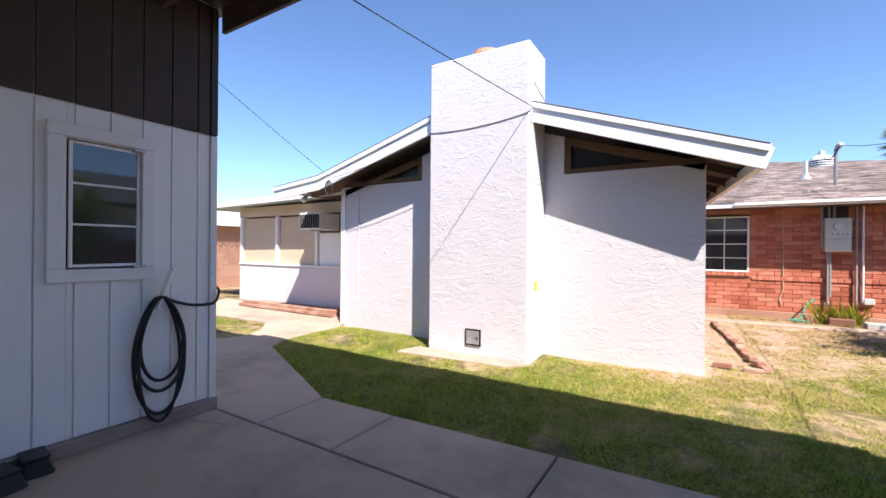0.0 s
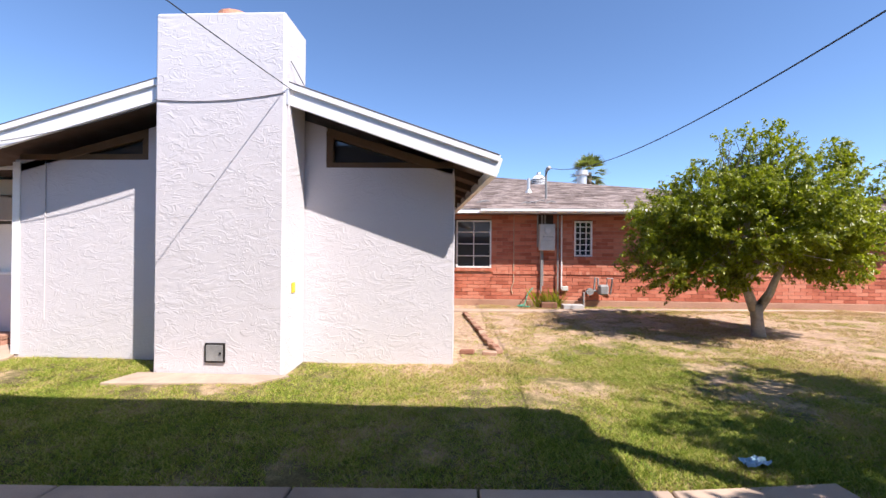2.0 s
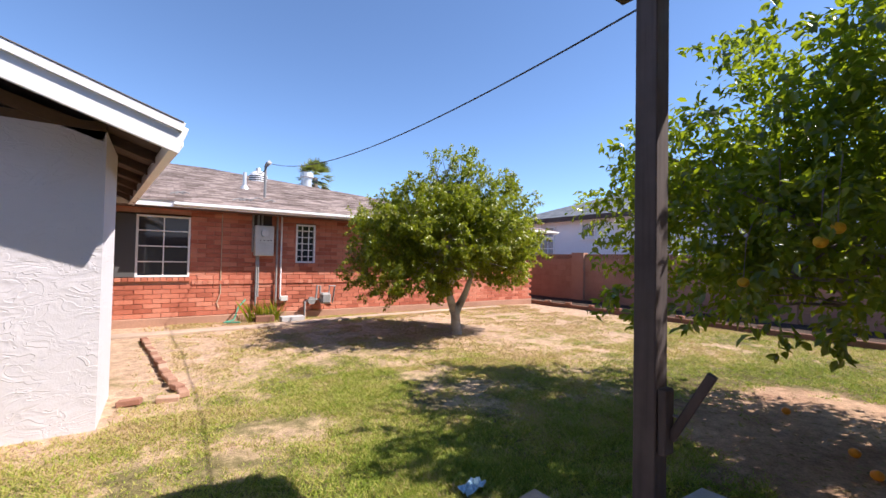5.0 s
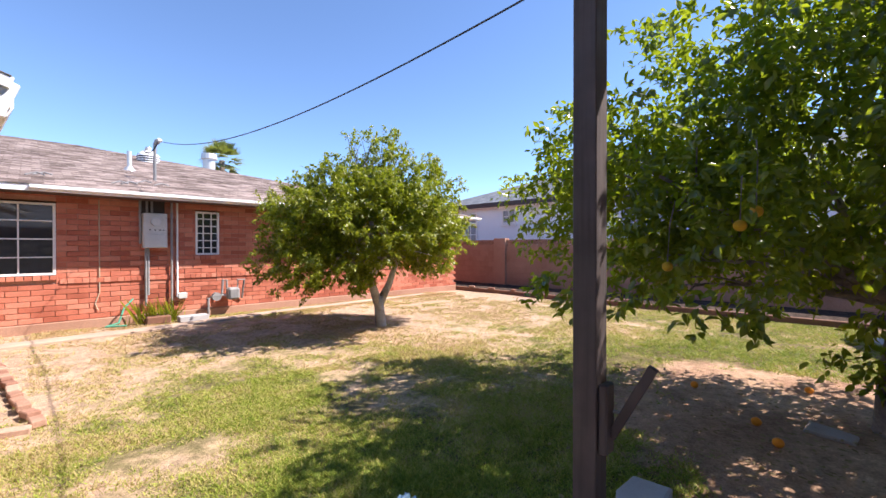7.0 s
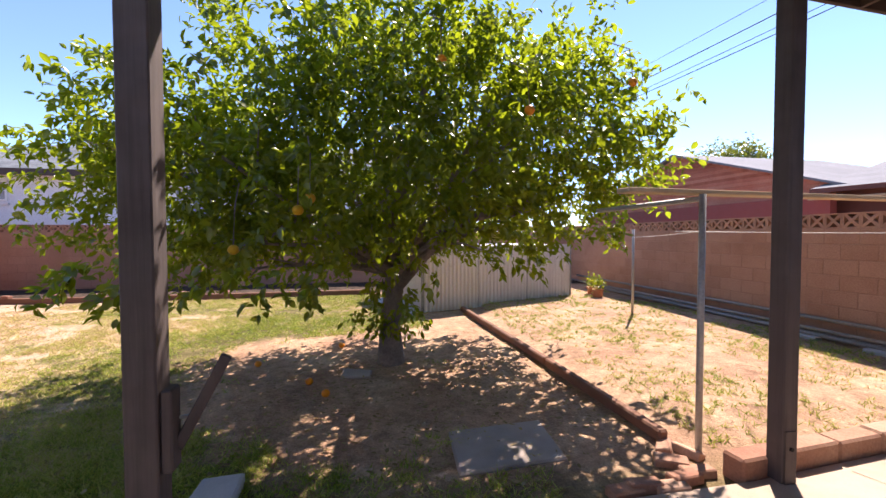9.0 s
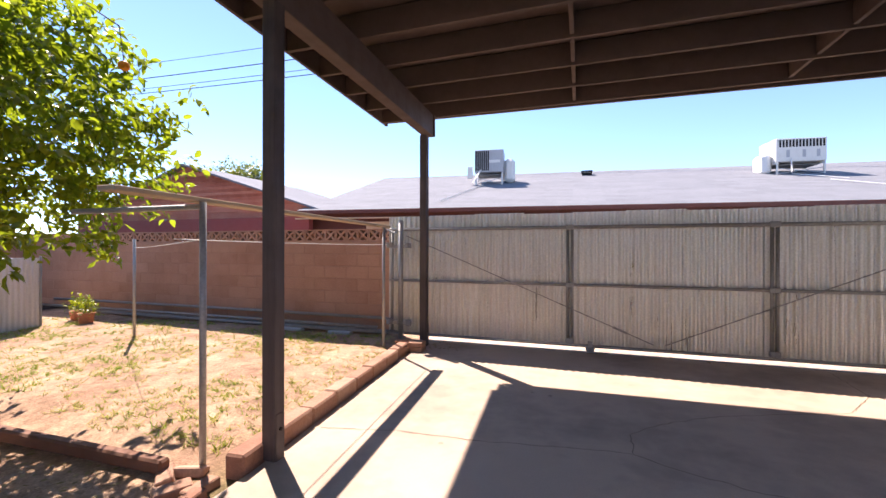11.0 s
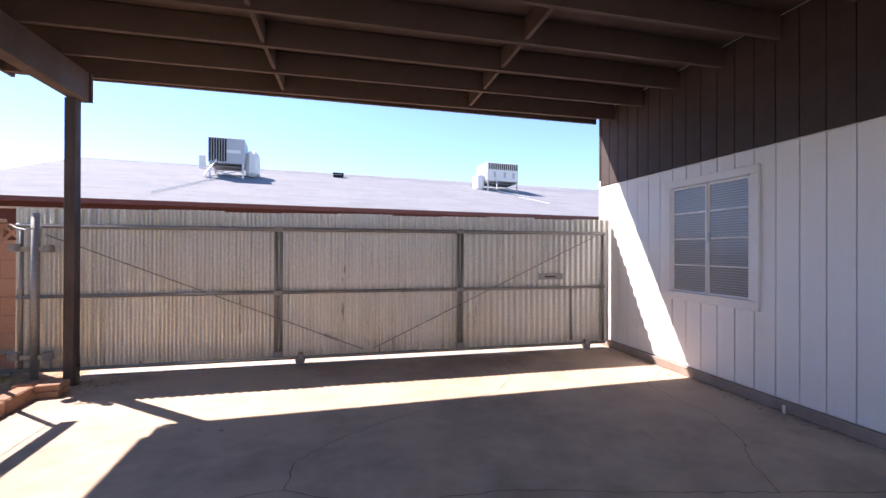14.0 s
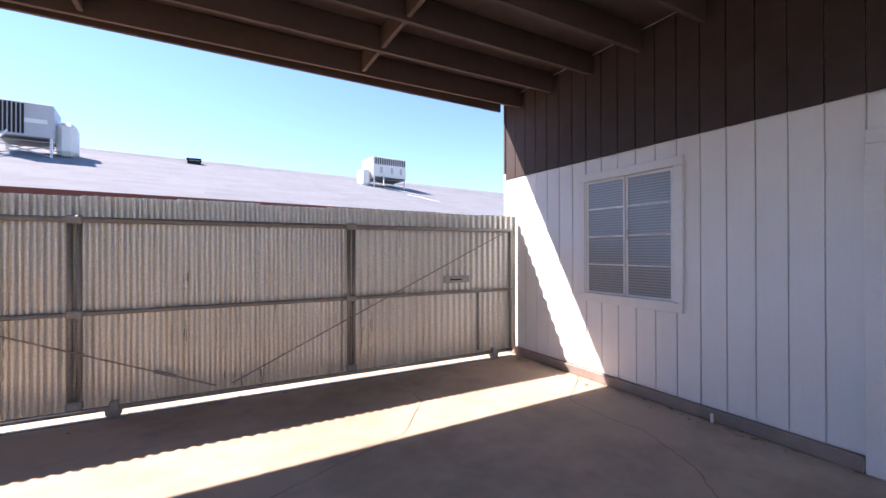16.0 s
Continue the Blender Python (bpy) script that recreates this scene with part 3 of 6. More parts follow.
def sash(x, y0, y1, z0, z1, rows, parent, glass_key, bar=0.022):
    """A steel sash with horizontal bars and a pane in each row."""
    s = part("sash", box(x - 0.02, x, y0, y0 + bar, z0, z1, 0.003), M["white_trim"], parent)
    part("sash_rail", box(x - 0.02, x, y1 - bar, y1, z0, z1, 0.003), M["white_trim"], s)
    part("sash_rail", box(x - 0.02, x - 0.001, y0 + bar, y1 - bar, z0, z0 + bar, 0.003), M["white_trim"], s)
    part("sash_rail", box(x - 0.02, x - 0.001, y0 + bar, y1 - bar, z1 - bar, z1, 0.003), M["white_trim"], s)
    h = (z1 - z0 - bar) / rows
    for i in range(rows):
        a = z0 + bar + i * h
        part("pane", box(x - 0.014, x - 0.009, y0 + bar * 0.6, y1 - bar * 0.6, a, a + h - bar * 0.6, 0), M[glass_key], s)
        if i:
            part("glazing_bar", box(x - 0.018, x - 0.002, y0 + bar, y1 - bar, a - bar * 0.7, a, 0.002), M["white_trim"], s)


big = part("window", box(WX - 0.12, WX - 0.1, -2.88, -1.89, 0.94, 2.13, 0), M["dark_gap"], storage, "white steel casement with eight reeded panes")
trim_frame(WX + 0.002, -2.97, -1.797, 0.845, 2.225, 0.085, 0.03, big, name="casing")
part("casing", box(WX - 0.1, WX + 0.02, -2.888, -2.866, 0.93, 2.14, 0.003), M["white_trim"], big)
part("casing", box(WX - 0.1, WX + 0.02, -1.893, -1.872, 0.93, 2.14, 0.003), M["white_trim"], big)
sash(WX + 0.012, -2.865, -2.385, 0.942, 2.135, 4, big, "reeded_glass")
sash(WX + 0.012, -2.375, -1.894, 0.942, 2.135, 4, big, "reeded_glass")
part("sill", box(WX - 0.02, WX + 0.045, -2.91, -1.85, 0.925, 0.94, 0.003), M["white_trim"], big)
part("latch", box(WX + 0.012, WX + 0.03, -2.363, -2.343, 1.5, 1.6, 0.004), M["aluminium"], big)
part("blind", box(WX - 0.07, WX - 0.06, -2.86, -1.9, 0.96, 2.12, 0), M["shade_cloth"], big)
small = part("window", box(WX - 0.12, WX - 0.1, 1.35, 1.78, 1.26, 2.13, 0), M["dark_gap"], storage, "small white steel window with three dark panes")
trim_frame(WX + 0.002, 1.24, 1.87, 1.165, 2.235, 0.088, 0.03, small, name="casing")
sash(WX + 0.008, 1.355, 1.775, 1.265, 2.13, 3, small, "dark_glass")
for z in (1.265, 2.13):
    part("hinge", box(WX + 0.008, WX + 0.05, 1.72, 1.80, z - 0.008, z + 0.008, 0.003), M["aluminium"], small)
door = part("door", box(WX - 0.09, WX - 0.05, -0.54, 0.34, 0.03, 2.05, 0.004), M["white_trim"], storage, "white flush door in a white frame")
trim_frame(WX + 0.002, -0.65, 0.45, -0.09, 2.145, 0.09, 0.03, door, name="door_frame")
part("door_handle", tube([(WX - 0.05, 0.26, 1.0), (WX + 0.01, 0.26, 1.0), (WX + 0.02, 0.22, 1.0)], 0.012), M["aluminium"], door)
part("pipe_stub", tube([(WX + 0.05, -1.55, 0.0), (WX + 0.05, -1.55, 0.07)], 0.012), M["white_trim"], storage)

# ---- carport ----
carport = empty("carport", "open carport roof of dark brown painted timber on square posts", "carport")


def east(y):
    """x of the roof's east edge, which is not quite square to the walls."""
    return 3.62 + 0.062 * (2.45 - y)


def line_x(y):
    return 2.96 + 0.034 * (2.73 - y)


y = -3.97
while y < 2.4:
    part("rafter", beam((WX + 0.02, y, 3.405), (east(y) - 0.04, y, 3.395), 0.042, 0.235), M["brown_timber"], carport)
    y += 0.588
for x in (1.2, -1.13):
    y = -3.97
    while y < 1.8:
        part("blocking", box(x - 0.02, x + 0.02, y + 0.024, y + 0.564, 3.31, 3.5, 0.003), M["brown_timber"], carport)
        y += 0.588
part("fascia", beam((WX + 0.02, 2.405, 3.43), (east(2.405), 2.405, 3.42), 0.035, 0.26), M["brown_timber"], carport)
part("fascia", beam((WX + 0.02, -4.42, 3.47), (east(-4.2), -4.2, 3.45), 0.035, 0.22), M["brown_timber"], carport)
bm = prism([(WX - 0.02, -4.45), (east(-4.23), -4.23), (east(2.49), 2.56), (WX - 0.02, 2.56)], 3.527, 3.56)
part("deck", bm, M["brown_timber"], carport)
part("roof_cover", prism([(WX - 0.02, -4.47), (east(-4.25) + 0.05, -4.25), (east(2.5) + 0.09, 2.59), (WX - 0.02, 2.59)], 3.562, 3.60), M["roof_dark"], carport)
bm = beam((line_x(2.95), 2.95, 3.115), (line_x(-3.8), -3.8, 3.115), 0.14, 0.31, 0.006)
for w in bm.verts:
    if w.co.y > 2.8 and w.co.z > 3.1:
        w.co.y -= 0.15
part("beam", bm, M["brown_timber"], carport)
part("fascia", beam((east(2.4) - 0.02, 2.38, 3.40), (east(-4.15) - 0.02, -4.15, 3.40), 0.035, 0.24), M["brown_timber"], carport)
part("gutter", beam((east(2.58) + 0.045, 2.58, 3.40), (east(-4.0) + 0.045, -4.0, 3.40), 0.09, 0.11, 0.012), M["brown_timber"], carport)
for x, y, w in ((2.955, 2.73, 0.122), (3.02, -0.465, 0.10), (3.215, -3.72, 0.10)):
    p = part("post", box(x - w / 2, x + w / 2, y - w / 2, y + w / 2, 0.0, 2.96, 0.006), M["brown_post"], carport, "weathered brown square post")
    if y > 2:
        part("cleat", box(x - 0.045, x + 0.045, y - w / 2 - 0.045, y - w / 2 - 0.001, 0.44, 0.78, 0.008), M["brown_post"], p)
        part("arm", beam((x + 0.02, y - 0.10, 0.52), (x + 0.05, y - 0.285, 0.885), 0.035, 0.045, 0.004), M["brown_post"], p)
        part("bolt", tube([(x + 0.03, y - 0.10, 0.64), (x + 0.05, y - 0.17, 0.64)], 0.008), M["grey_steel"], p)
        part("splice_plank", box(x + w / 2, x + w / 2 + 0.02, y - 0.03, y + 0.035, 1.2, 2.35, 0.004), M["tan_wood"], p, "weathered pale plank on the post's side")
    else:
        part("base_strap", box(x - w / 2 - 0.006, x - w / 2, y - w / 2 + 0.01, y + w / 2 - 0.01, 0.0, 0.3, 0.002), M["brown_post"], p)
        part("bolt", tube([(x - w / 2 - 0.014, y, 0.2), (x - w / 2, y, 0.2)], 0.012), M["dark_gap"], p)
part("bracket", box(line_x(-3.8) - 0.09, line_x(-3.8) + 0.09, -3.835, -3.80, 2.96, 3.27, 0.004), M["brown_timber"], carport)

# ---- gate ----


def corrugated(x0, x1, z0, z1, y, pitch=0.085, amp=0.017, m=None, name="sheet", parent=None, key="galv"):
    """A waved metal sheet with thickness in the x-z plane."""
    n = max(4, int((x1 - x0) / pitch * 12))
    verts = []
    for off in (0.0, -0.0015):
        for z in (z0, z1):
            verts += [(x0 + (x1 - x0) * i / n, y + off + amp * math.tanh(1.8 * math.sin(2 * math.pi * (x0 + (x1 - x0) * i / n) / pitch)), z) for i in range(n + 1)]
    k = n + 1
    faces = [(i, i + 1, k + i + 1, k + i) for i in range(n)] + [(2 * k + i + 1, 2 * k + i, 3 * k + i, 3 * k + i + 1) for i in range(n)]
    verts += verts[k:2 * k] + verts[3 * k:4 * k]
    faces += [(4 * k + i, 4 * k + i + 1, 5 * k + i + 1, 5 * k + i) for i in range(n)]
    if m:
        verts = [tuple(m @ Vector(v)) for v in verts]
    ob = raw_mesh(name, verts, faces, M[key], parent)
    ob.data.shade_smooth()
    return ob


gate = empty("sliding_gate", "wide corrugated galvanised sliding gate on a pipe frame", "gate")
edges = [3.93, 3.25, 2.56, 1.9, 1.22, 0.56, -0.1, -0.78, -1.42, -2.08, -2.72, -3.26]
for i, (b, a) in enumerate(zip(edges, edges[1:])):
    corrugated(a - 0.03, b, 0.075, 1.85 + 0.008 * (i % 3), -4.095 - 0.003 * (i % 2), parent=gate)
GY = -4.045
for z, r in ((1.655, 0.024), (0.885, 0.02), (0.085, 0.022)):
    part("rail", tube([(3.9, GY, z), (-3.2, GY, z)], r), M["gate_pipe"], gate, smooth=True)
for x in (3.86, 1.285, 1.225, -1.0, -1.055, -3.17):
    part("upright", tube([(x, GY, 0.115), (x, GY, 1.655)], 0.02), M["gate_pipe"], gate, smooth=True)
part("upright", tube([(-2.66, GY, 0.14), (-2.66, GY, 0.885)], 0.017), M["gate_pipe"], gate, smooth=True)
for x in (1.255, -1.028):
    for z in (1.655, 0.885, 0.14):
        part("fitting", box(x - 0.055, x + 0.055, GY - 0.028, GY + 0.032, z - 0.035, z + 0.035, 0.012), M["galv_pipe"], gate)
part("brace_cable", tube([(3.62, GY + 0.03, 1.56), (0.25, GY + 0.03, 0.16)], 0.007, 6), M["grey_steel"], gate)
part("brace_cable", tube([(-3.02, GY + 0.03, 1.61), (0.12, GY + 0.03, 0.16)], 0.007, 6), M["grey_steel"], gate)
part("turnbuckle", tube([(0.72, GY + 0.03, 0.355), (0.55, GY + 0.03, 0.285)], 0.016, 8), M["grey_steel"], gate)
lock = part("lock_plate", box(-2.54, -2.17, GY - 0.02, GY - 0.005, 1.0, 1.085, 0.004), M["galv_pipe"], gate)
part("slot", box(-2.42, -2.26, GY - 0.006, GY + 0.002, 1.03, 1.05, 0.002), M["dark_gap"], lock)
for x in (-2.9, 1.0):
    w = part("wheel", tube([(x, GY - 0.02, 0.06), (x, GY + 0.03, 0.06)], 0.058, 16), M["grey_steel"], gate)
    part("fork", box(x - 0.03, x + 0.03, GY - 0.03, GY + 0.04, 0.07, 0.14, 0.005), M["galv_pipe"], w)
part("track", box(-3.2, 3.3, GY - 0.02, GY + 0.02, 0.0, 0.012, 0.003), M["galv_pipe"], gate)

guide = empty("gate_post", "galvanised guide post with rollers for the sliding gate", "post")
part("pole", tube([(3.68, -3.96, -0.03), (3.68, -3.96, 1.76)], 0.038, 12), M["galv_pipe"], guide, smooth=True)
part("cap", tube([(3.68, -3.96, 1.755), (3.68, -3.96, 1.79)], [0.044, 0.03], 12), M["galv_pipe"], guide)
for z in (1.42, 0.27):
    r = part("roller", tube([(3.86, -3.96, z - 0.04), (3.86, -3.96, z + 0.04)], 0.055, 14), M["grey_steel"], guide)
    part("clamp", beam((3.52, -3.97, z - 0.02), (3.9, -3.97, z - 0.02), 0.05, 0.05), M["galv_pipe"], guide)
    part("roller", tube([(3.56, -3.96, z - 0.05), (3.56, -3.96, z + 0.03)], 0.045, 14), M["grey_steel"], guide)
part("chain", tube(sagging((3.68, -3.92, 1.62), (3.92, -3.98, 1.66), 0.03, 6), 0.01, 6), M["galv_pipe"], guide)

# ---- block walls round the yard ----


def breeze_mesh(name):
    """A pierced ornamental block: a square rim, a hub and eight spokes, open between them."""
    bm = bmesh.new()
    s, d = 0.1, 0.07
    for a in (-1, 1):
        add_box(bm, -s, s, -d, d, a * s - 0.02 * (a + 1) / 2 - 0.0, a * s + 0.02 * (1 - a) / 2)
        add_box(bm, a * s - 0.02 * (a + 1) / 2, a * s + 0.02 * (1 - a) / 2, -d, d, -s + 0.02, s - 0.02)
    add_box(bm, -0.028, 0.028, -d + 0.003, d - 0.003, -0.028, 0.028)
    for k in range(4):
        m = pose(0, 0, 0, 0, 45 + 90 * k, 0)
        add_box(bm, -0.018, 0.018, -d + 0.005, d - 0.005, 0.02, 0.12, 0, m)
    me = bpy.data.meshes.new(name)
    bm.to_mesh(me)
    bm.free()
    return me


BREEZE = breeze_mesh("breeze_block")
BREEZE.materials.append(M["tan_block"])
BLOCK = unit_piece("block", 0.397, 0.15, 0.194, 0.006)
BLOCK.materials.append(M["tan_block"])
HALF = unit_piece("half_block", 0.196, 0.15, 0.194, 0.006)
HALF.materials.append(M["tan_block"])


def block_wall(name, label, m, length, courses, near, z0=0.0):
    """A wall of 16 by 8 inch blocks with a pierced top course; the blocks in the stretch near are parts, the rest one mesh."""
    wall = empty(name, label, "wall", "structure")
    core = part("mortar", box(0, length, -0.071, 0.071, z0 - 0.1, z0 + courses * 0.2032, 0, m), M["mortar_tan"], wall)
    rest = bmesh.new()
    for r in range(courses):
        x, z = 0.0, z0 + r * 0.2032 + 0.1016
        k = 0
        while x < length - 0.1:
            w = 0.2032 if (k == 0 and r % 2) or length - x < 0.4 else 0.4064
            c = x + w / 2
            if near[0] <= c <= near[1]:
                piece("block", BLOCK if w > 0.3 else HALF, wall, m @ Matrix.Translation((c, 0, z)))
            else:
                add_box(rest, c - w / 2 + 0.004, c + w / 2 - 0.004, -0.075, 0.075, z - 0.097, z + 0.097, 0, m)
            x += w
            k += 1
    if rest.verts:
        tagged(part("far_blocks", rest, M["tan_block_far"], wall), kind="stuff")
    n = int(length / 0.2032)
    far = bmesh.new()
    for i in range(n):
        c = 0.1016 + i * 0.2032
        at = m @ Matrix.Translation((c, 0, z0 + courses * 0.2032 + 0.1))
        if near[0] <= c <= near[1]:
            piece("breeze_block", BREEZE, wall, at)
        else:
            k = len(far.verts)
            far.from_mesh(BREEZE)
            far.verts.ensure_lookup_table()
            bmesh.ops.transform(far, matrix=at, verts=far.verts[k:])
    if far.verts:
        tagged(part("far_breeze_blocks", far, M["tan_block_far"], wall), kind="stuff")
    else:
        far.free()
    return wall


south = block_wall("wall_south", "tan concrete block wall with pierced ornamental top course", pose(3.95, -4.275, 0), 9.5, 7, (0, 9.5), 0.06)
east_wall = block_wall("wall_east", "tan concrete block wall with pierced top course and pilasters", pose(13.5, -4.2, 0, 0, 0, 90), 21.2, 7, (7.0, 18.0), 0.08)
for y in (11.25, 5.2, 0.0):
    part("pilaster", box(13.32, 13.6, y - 0.26, y + 0.26, 0, 1.76, 0.008), M["tan_block"], east_wall)

# ---- stucco house with the chimney ----
house = empty("stucco_house", "low white stucco house with exposed gable eaves and a broad chimney", "house")
HY = 5.91


def under(x):
    return 3.05 - 0.343 * (x + 1.51) if x > -2.3 else 3.32 - 0.293 * (-2.3 - x)


part("wall", profile_y([(-5.35, -0.1), (0.38, -0.1), (0.38, 2.42), (-1.24, 2.43), (-1.24, under(-1.24) - 0.02), (-2.3, 3.28), (-3.56, under(-3.56) - 0.02), (-3.56, 2.53), (-5.35, 2.53)], HY, HY + 0.2), M["stucco"], house)
part("wall", box(0.18, 0.38, HY + 0.201, 6.95, -0.1, 2.42, 0), M["stucco"], house)
part("wall", box(-5.35, -5.15, HY + 0.201, 7.2, -0.1, 2.5, 0), M["stucco"], house)
part("wall", box(-0.75, 0.179, 6.75, 6.95, -0.1, 2.42, 0), M["stucco"], house)
part("wall", box(-0.75, -0.6, 6.951, 11.6, -0.1, 2.6, 0), M["brown_siding"], house)
chim = part("chimney", box(-3.005, -1.505, 5.285, 5.905, -0.1, 4.06, 0.025), M["stucco"], house)
flue = tube([(-2.28, 5.65, 4.05), (-2.28, 5.65, 4.15), (-2.28, 5.65, 4.155), (-2.28, 5.65, 4.20)], [0.18, 0.18, 0.195, 0.195], 16)
part("flue_pot", flue, M["flue_clay"], chim, "salmon clay flue pot")
clean = part("cleanout_door", box(-2.385, -2.155, 5.262, 5.284, 0.115, 0.335, 0.004), M["dark_gap"], chim, "small steel ash cleanout door")
part("cleanout_leaf", box(-2.365, -2.175, 5.255, 5.263, 0.135, 0.315, 0.003), M["grey_steel"], clean)
part("cleanout_knob", tube([(-2.20, 5.245, 0.225), (-2.20, 5.256, 0.225)], 0.012), M["dark_gap"], clean)
# roof: two pitches and a flatter skirt to the west
RT = [(0.90, 2.455), (-2.3, 3.57), (-5.45, 2.68), (-6.68, 2.555)]
RB = [(-6.68, 2.51), (-5.45, 2.635), (-2.3, 3.52), (0.90, 2.41)]


def splay(poly):
    """The eave runs in towards the brick house."""
    return [(x - 0.56 if x > 0.5 else x, z) for x, z in poly]


part("roof", profile_y(RT + RB, 5.46, 11.2, 0, splay(RT + RB)), M["roof_dark"], house)
part("soffit", profile_y([(x, z - 0.005) for x, z in RB][::-1] + [(x, z - 0.025) for x, z in RB], 5.47, 11.2, 0, splay([(x, z - 0.005) for x, z in RB][::-1] + [(x, z - 0.025) for x, z in RB])), M["soffit"], house)


def barge(x0, z0, x1, z1, y, h, t, name, key):
    part(name, beam((x0, y, z0), (x1, y, z1), t, h, 0.004), M[key], house)


for (a, b), (c, d) in ((RT[0], RT[1]), (RT[1], RT[2]), (RT[2], RT[3])):
    barge(a, b - 0.13, c, d - 0.13, 5.43, 0.22, 0.035, "barge_board", "white_trim")
    barge(a, b - 0.028, c, d - 0.028, 5.40, 0.075, 0.03, "rake_trim", "white_trim")
    barge(a, b + 0.012, c, d + 0.012, 5.43, 0.012, 0.10, "drip_edge", "roof_dark")
for y in (6.5, 7.3, 8.1, 8.9, 9.7, 10.5):
    part("rafter_tail", beam((0.90 - 0.1 * (y - 5.46), y, 2.345), (-0.7, y, 2.90), 0.04, 0.12), M["soffit"], house)
part("ceiling_beam", beam((0.3, 6.0, 2.62), (-1.2, 6.0, 3.14), 0.08, 0.12), M["window_wood"], house)
part("eave_board", beam((0.885, 5.47, 2.355), (0.335, 11.0, 2.355), 0.02, 0.12), M["white_trim"], house)
GUT = [(0.80, 2.36), (0.80, 2.25), (0.875, 2.25), (0.905, 2.31), (0.905, 2.36), (0.893, 2.36), (0.893, 2.318), (0.868, 2.262), (0.812, 2.262), (0.812, 2.36)]
gut = profile_y(GUT, 5.52, 10.95, 0, [(x - 0.54, z + 0.06) for x, z in GUT])
part("gutter", gut, M["white_trim"], house, "white painted eave gutter")


def tri_window(x0, x1, zb, slope_from, slope_to, label):
    """A clerestory wedge of dark glass in a brown wooden frame under the gable."""
    w = part("clerestory_window", profile_y([(x0, zb), (x1, zb), (x1, slope_to), (x0, slope_from)], HY + 0.09, HY + 0.10), M["dark_glass"], house, label)
    f = 0.075
    part("window_frame", beam((x0, HY + 0.05, zb + f / 2), (x1, HY + 0.05, zb + f / 2), 0.09, f), M["window_wood"], w)
    part("window_frame", beam((x0, HY + 0.05, slope_from - 0.07), (x1, HY + 0.05, slope_to - 0.05), 0.1, 0.10), M["window_wood"], w)
    s = 1 if x1 > x0 else -1
    part("window_frame", beam((x0 + s * f / 2, HY + 0.048, zb + f), (x0 + s * f / 2, HY + 0.048, slope_from - 0.1), f, 0.09), M["window_wood"], w)
    return w


tri_window(-1.235, 0.37, 2.42, under(-1.235), under(0.37) + 0.03, "wedge-shaped dark clerestory window in brown wood")
tri_window(-3.565, -5.30, 2.53, under(-3.565), under(-5.30) + 0.03, "wedge-shaped dark clerestory window in brown wood")
part("conduit", tube([(-4.93, HY - 0.008, 2.5), (-4.93, HY - 0.008, 0.45)], 0.007, 6), M["stucco"], house)
part("corner_trim", box(-5.37, -5.27, HY - 0.018, HY - 0.001, 0, 2.5, 0.003), M["white_trim"], house)
part("service_box", box(-5.2, -5.1, 5.36, 5.40, 2.52, 2.62, 0.008), M["white_trim"], house)
part("cable_loop", tube([(-5.12 + 0.09 * math.sin(a), 5.35, 2.45 + 0.12 * math.cos(a)) for a in np.linspace(0, 7, 24)], 0.008, 6), M["cable"], house)
part("cable_run", tube(sagging((-5.1, 5.39, 2.62), (-3.0, 5.39, 3.1), 0.06) + sagging((-3.0, 5.278, 3.07), (-1.5, 5.278, 3.14), 0.05), 0.0045, 6), M["cable"], house)
part("insulator", tube([(-1.50, 5.33, 3.02), (-1.50, 5.33, 3.2)], 0.02, 8), M["aluminium"], house)
part("stay", tube([(-1.49, 5.4, 3.55), (-1.40, 5.7, 3.3)], 0.006, 5), M["grey_steel"], house)
part("wall_plate", box(-1.502, -1.494, 5.50, 5.60, 0.88, 1.0, 0.003), M["lemon_leaf"], house, "small faded yellow tag")

# screened porch on its west side
PY = 6.95
porch = empty("screened_porch", "low screened porch with tan shade cloth over a white stucco parapet", "porch")
part("parapet", box(-10.2, -5.36, PY, PY + 0.15, 0.0, 0.955, 0.01), M["stucco"], porch)
part("cap_rail", box(-10.2, -5.36, PY - 0.03, PY + 0.16, 0.956, 0.995, 0.005), M["white_trim"], porch)
for a, b in ((-10.08, -8.72), (-8.62, -7.3)):
    part("shade_panel", box(a, b, PY + 0.06, PY + 0.066, 0.997, 2.16, 0), M["shade_cloth"], porch, "tan shade cloth panel")
part("panel_board", box(-7.18, -6.45, PY + 0.05, PY + 0.07, 0.997, 1.75, 0.003), M["white_trim"], porch)
part("panel_board", box(-6.40, -5.4, PY + 0.05, PY + 0.07, 0.997, 1.75, 0.003), M["white_trim"], porch)
part("dark_screen", box(-7.18, -5.4, PY + 0.06, PY + 0.07, 1.76, 2.16, 0), M["screen_mesh"], porch)
for x in (-10.15, -8.67, -7.24, -6.42):
    part("mullion", box(x - 0.04, x + 0.04, PY - 0.005, PY + 0.1, 0.996, 2.2, 0.004), M["white_trim"], porch)
part("header", box(-10.2, -5.36, PY - 0.01, PY + 0.12, 2.201, 2.45, 0.004), M["shade_cloth"], porch)
part("porch_wall", box(-10.2, -10.05, PY + 0.151, 10.5, 0, 2.45, 0), M["stucco"], porch)
part("porch_back", box(-10.04, -5.36, 10.3, 10.5, 0, 2.45, 0), M["stucco"], porch)
part("porch_floor", box(-10.04, -5.36, PY + 0.16, 10.29, -0.05, 0.1, 0), M["slab_edge"], porch)
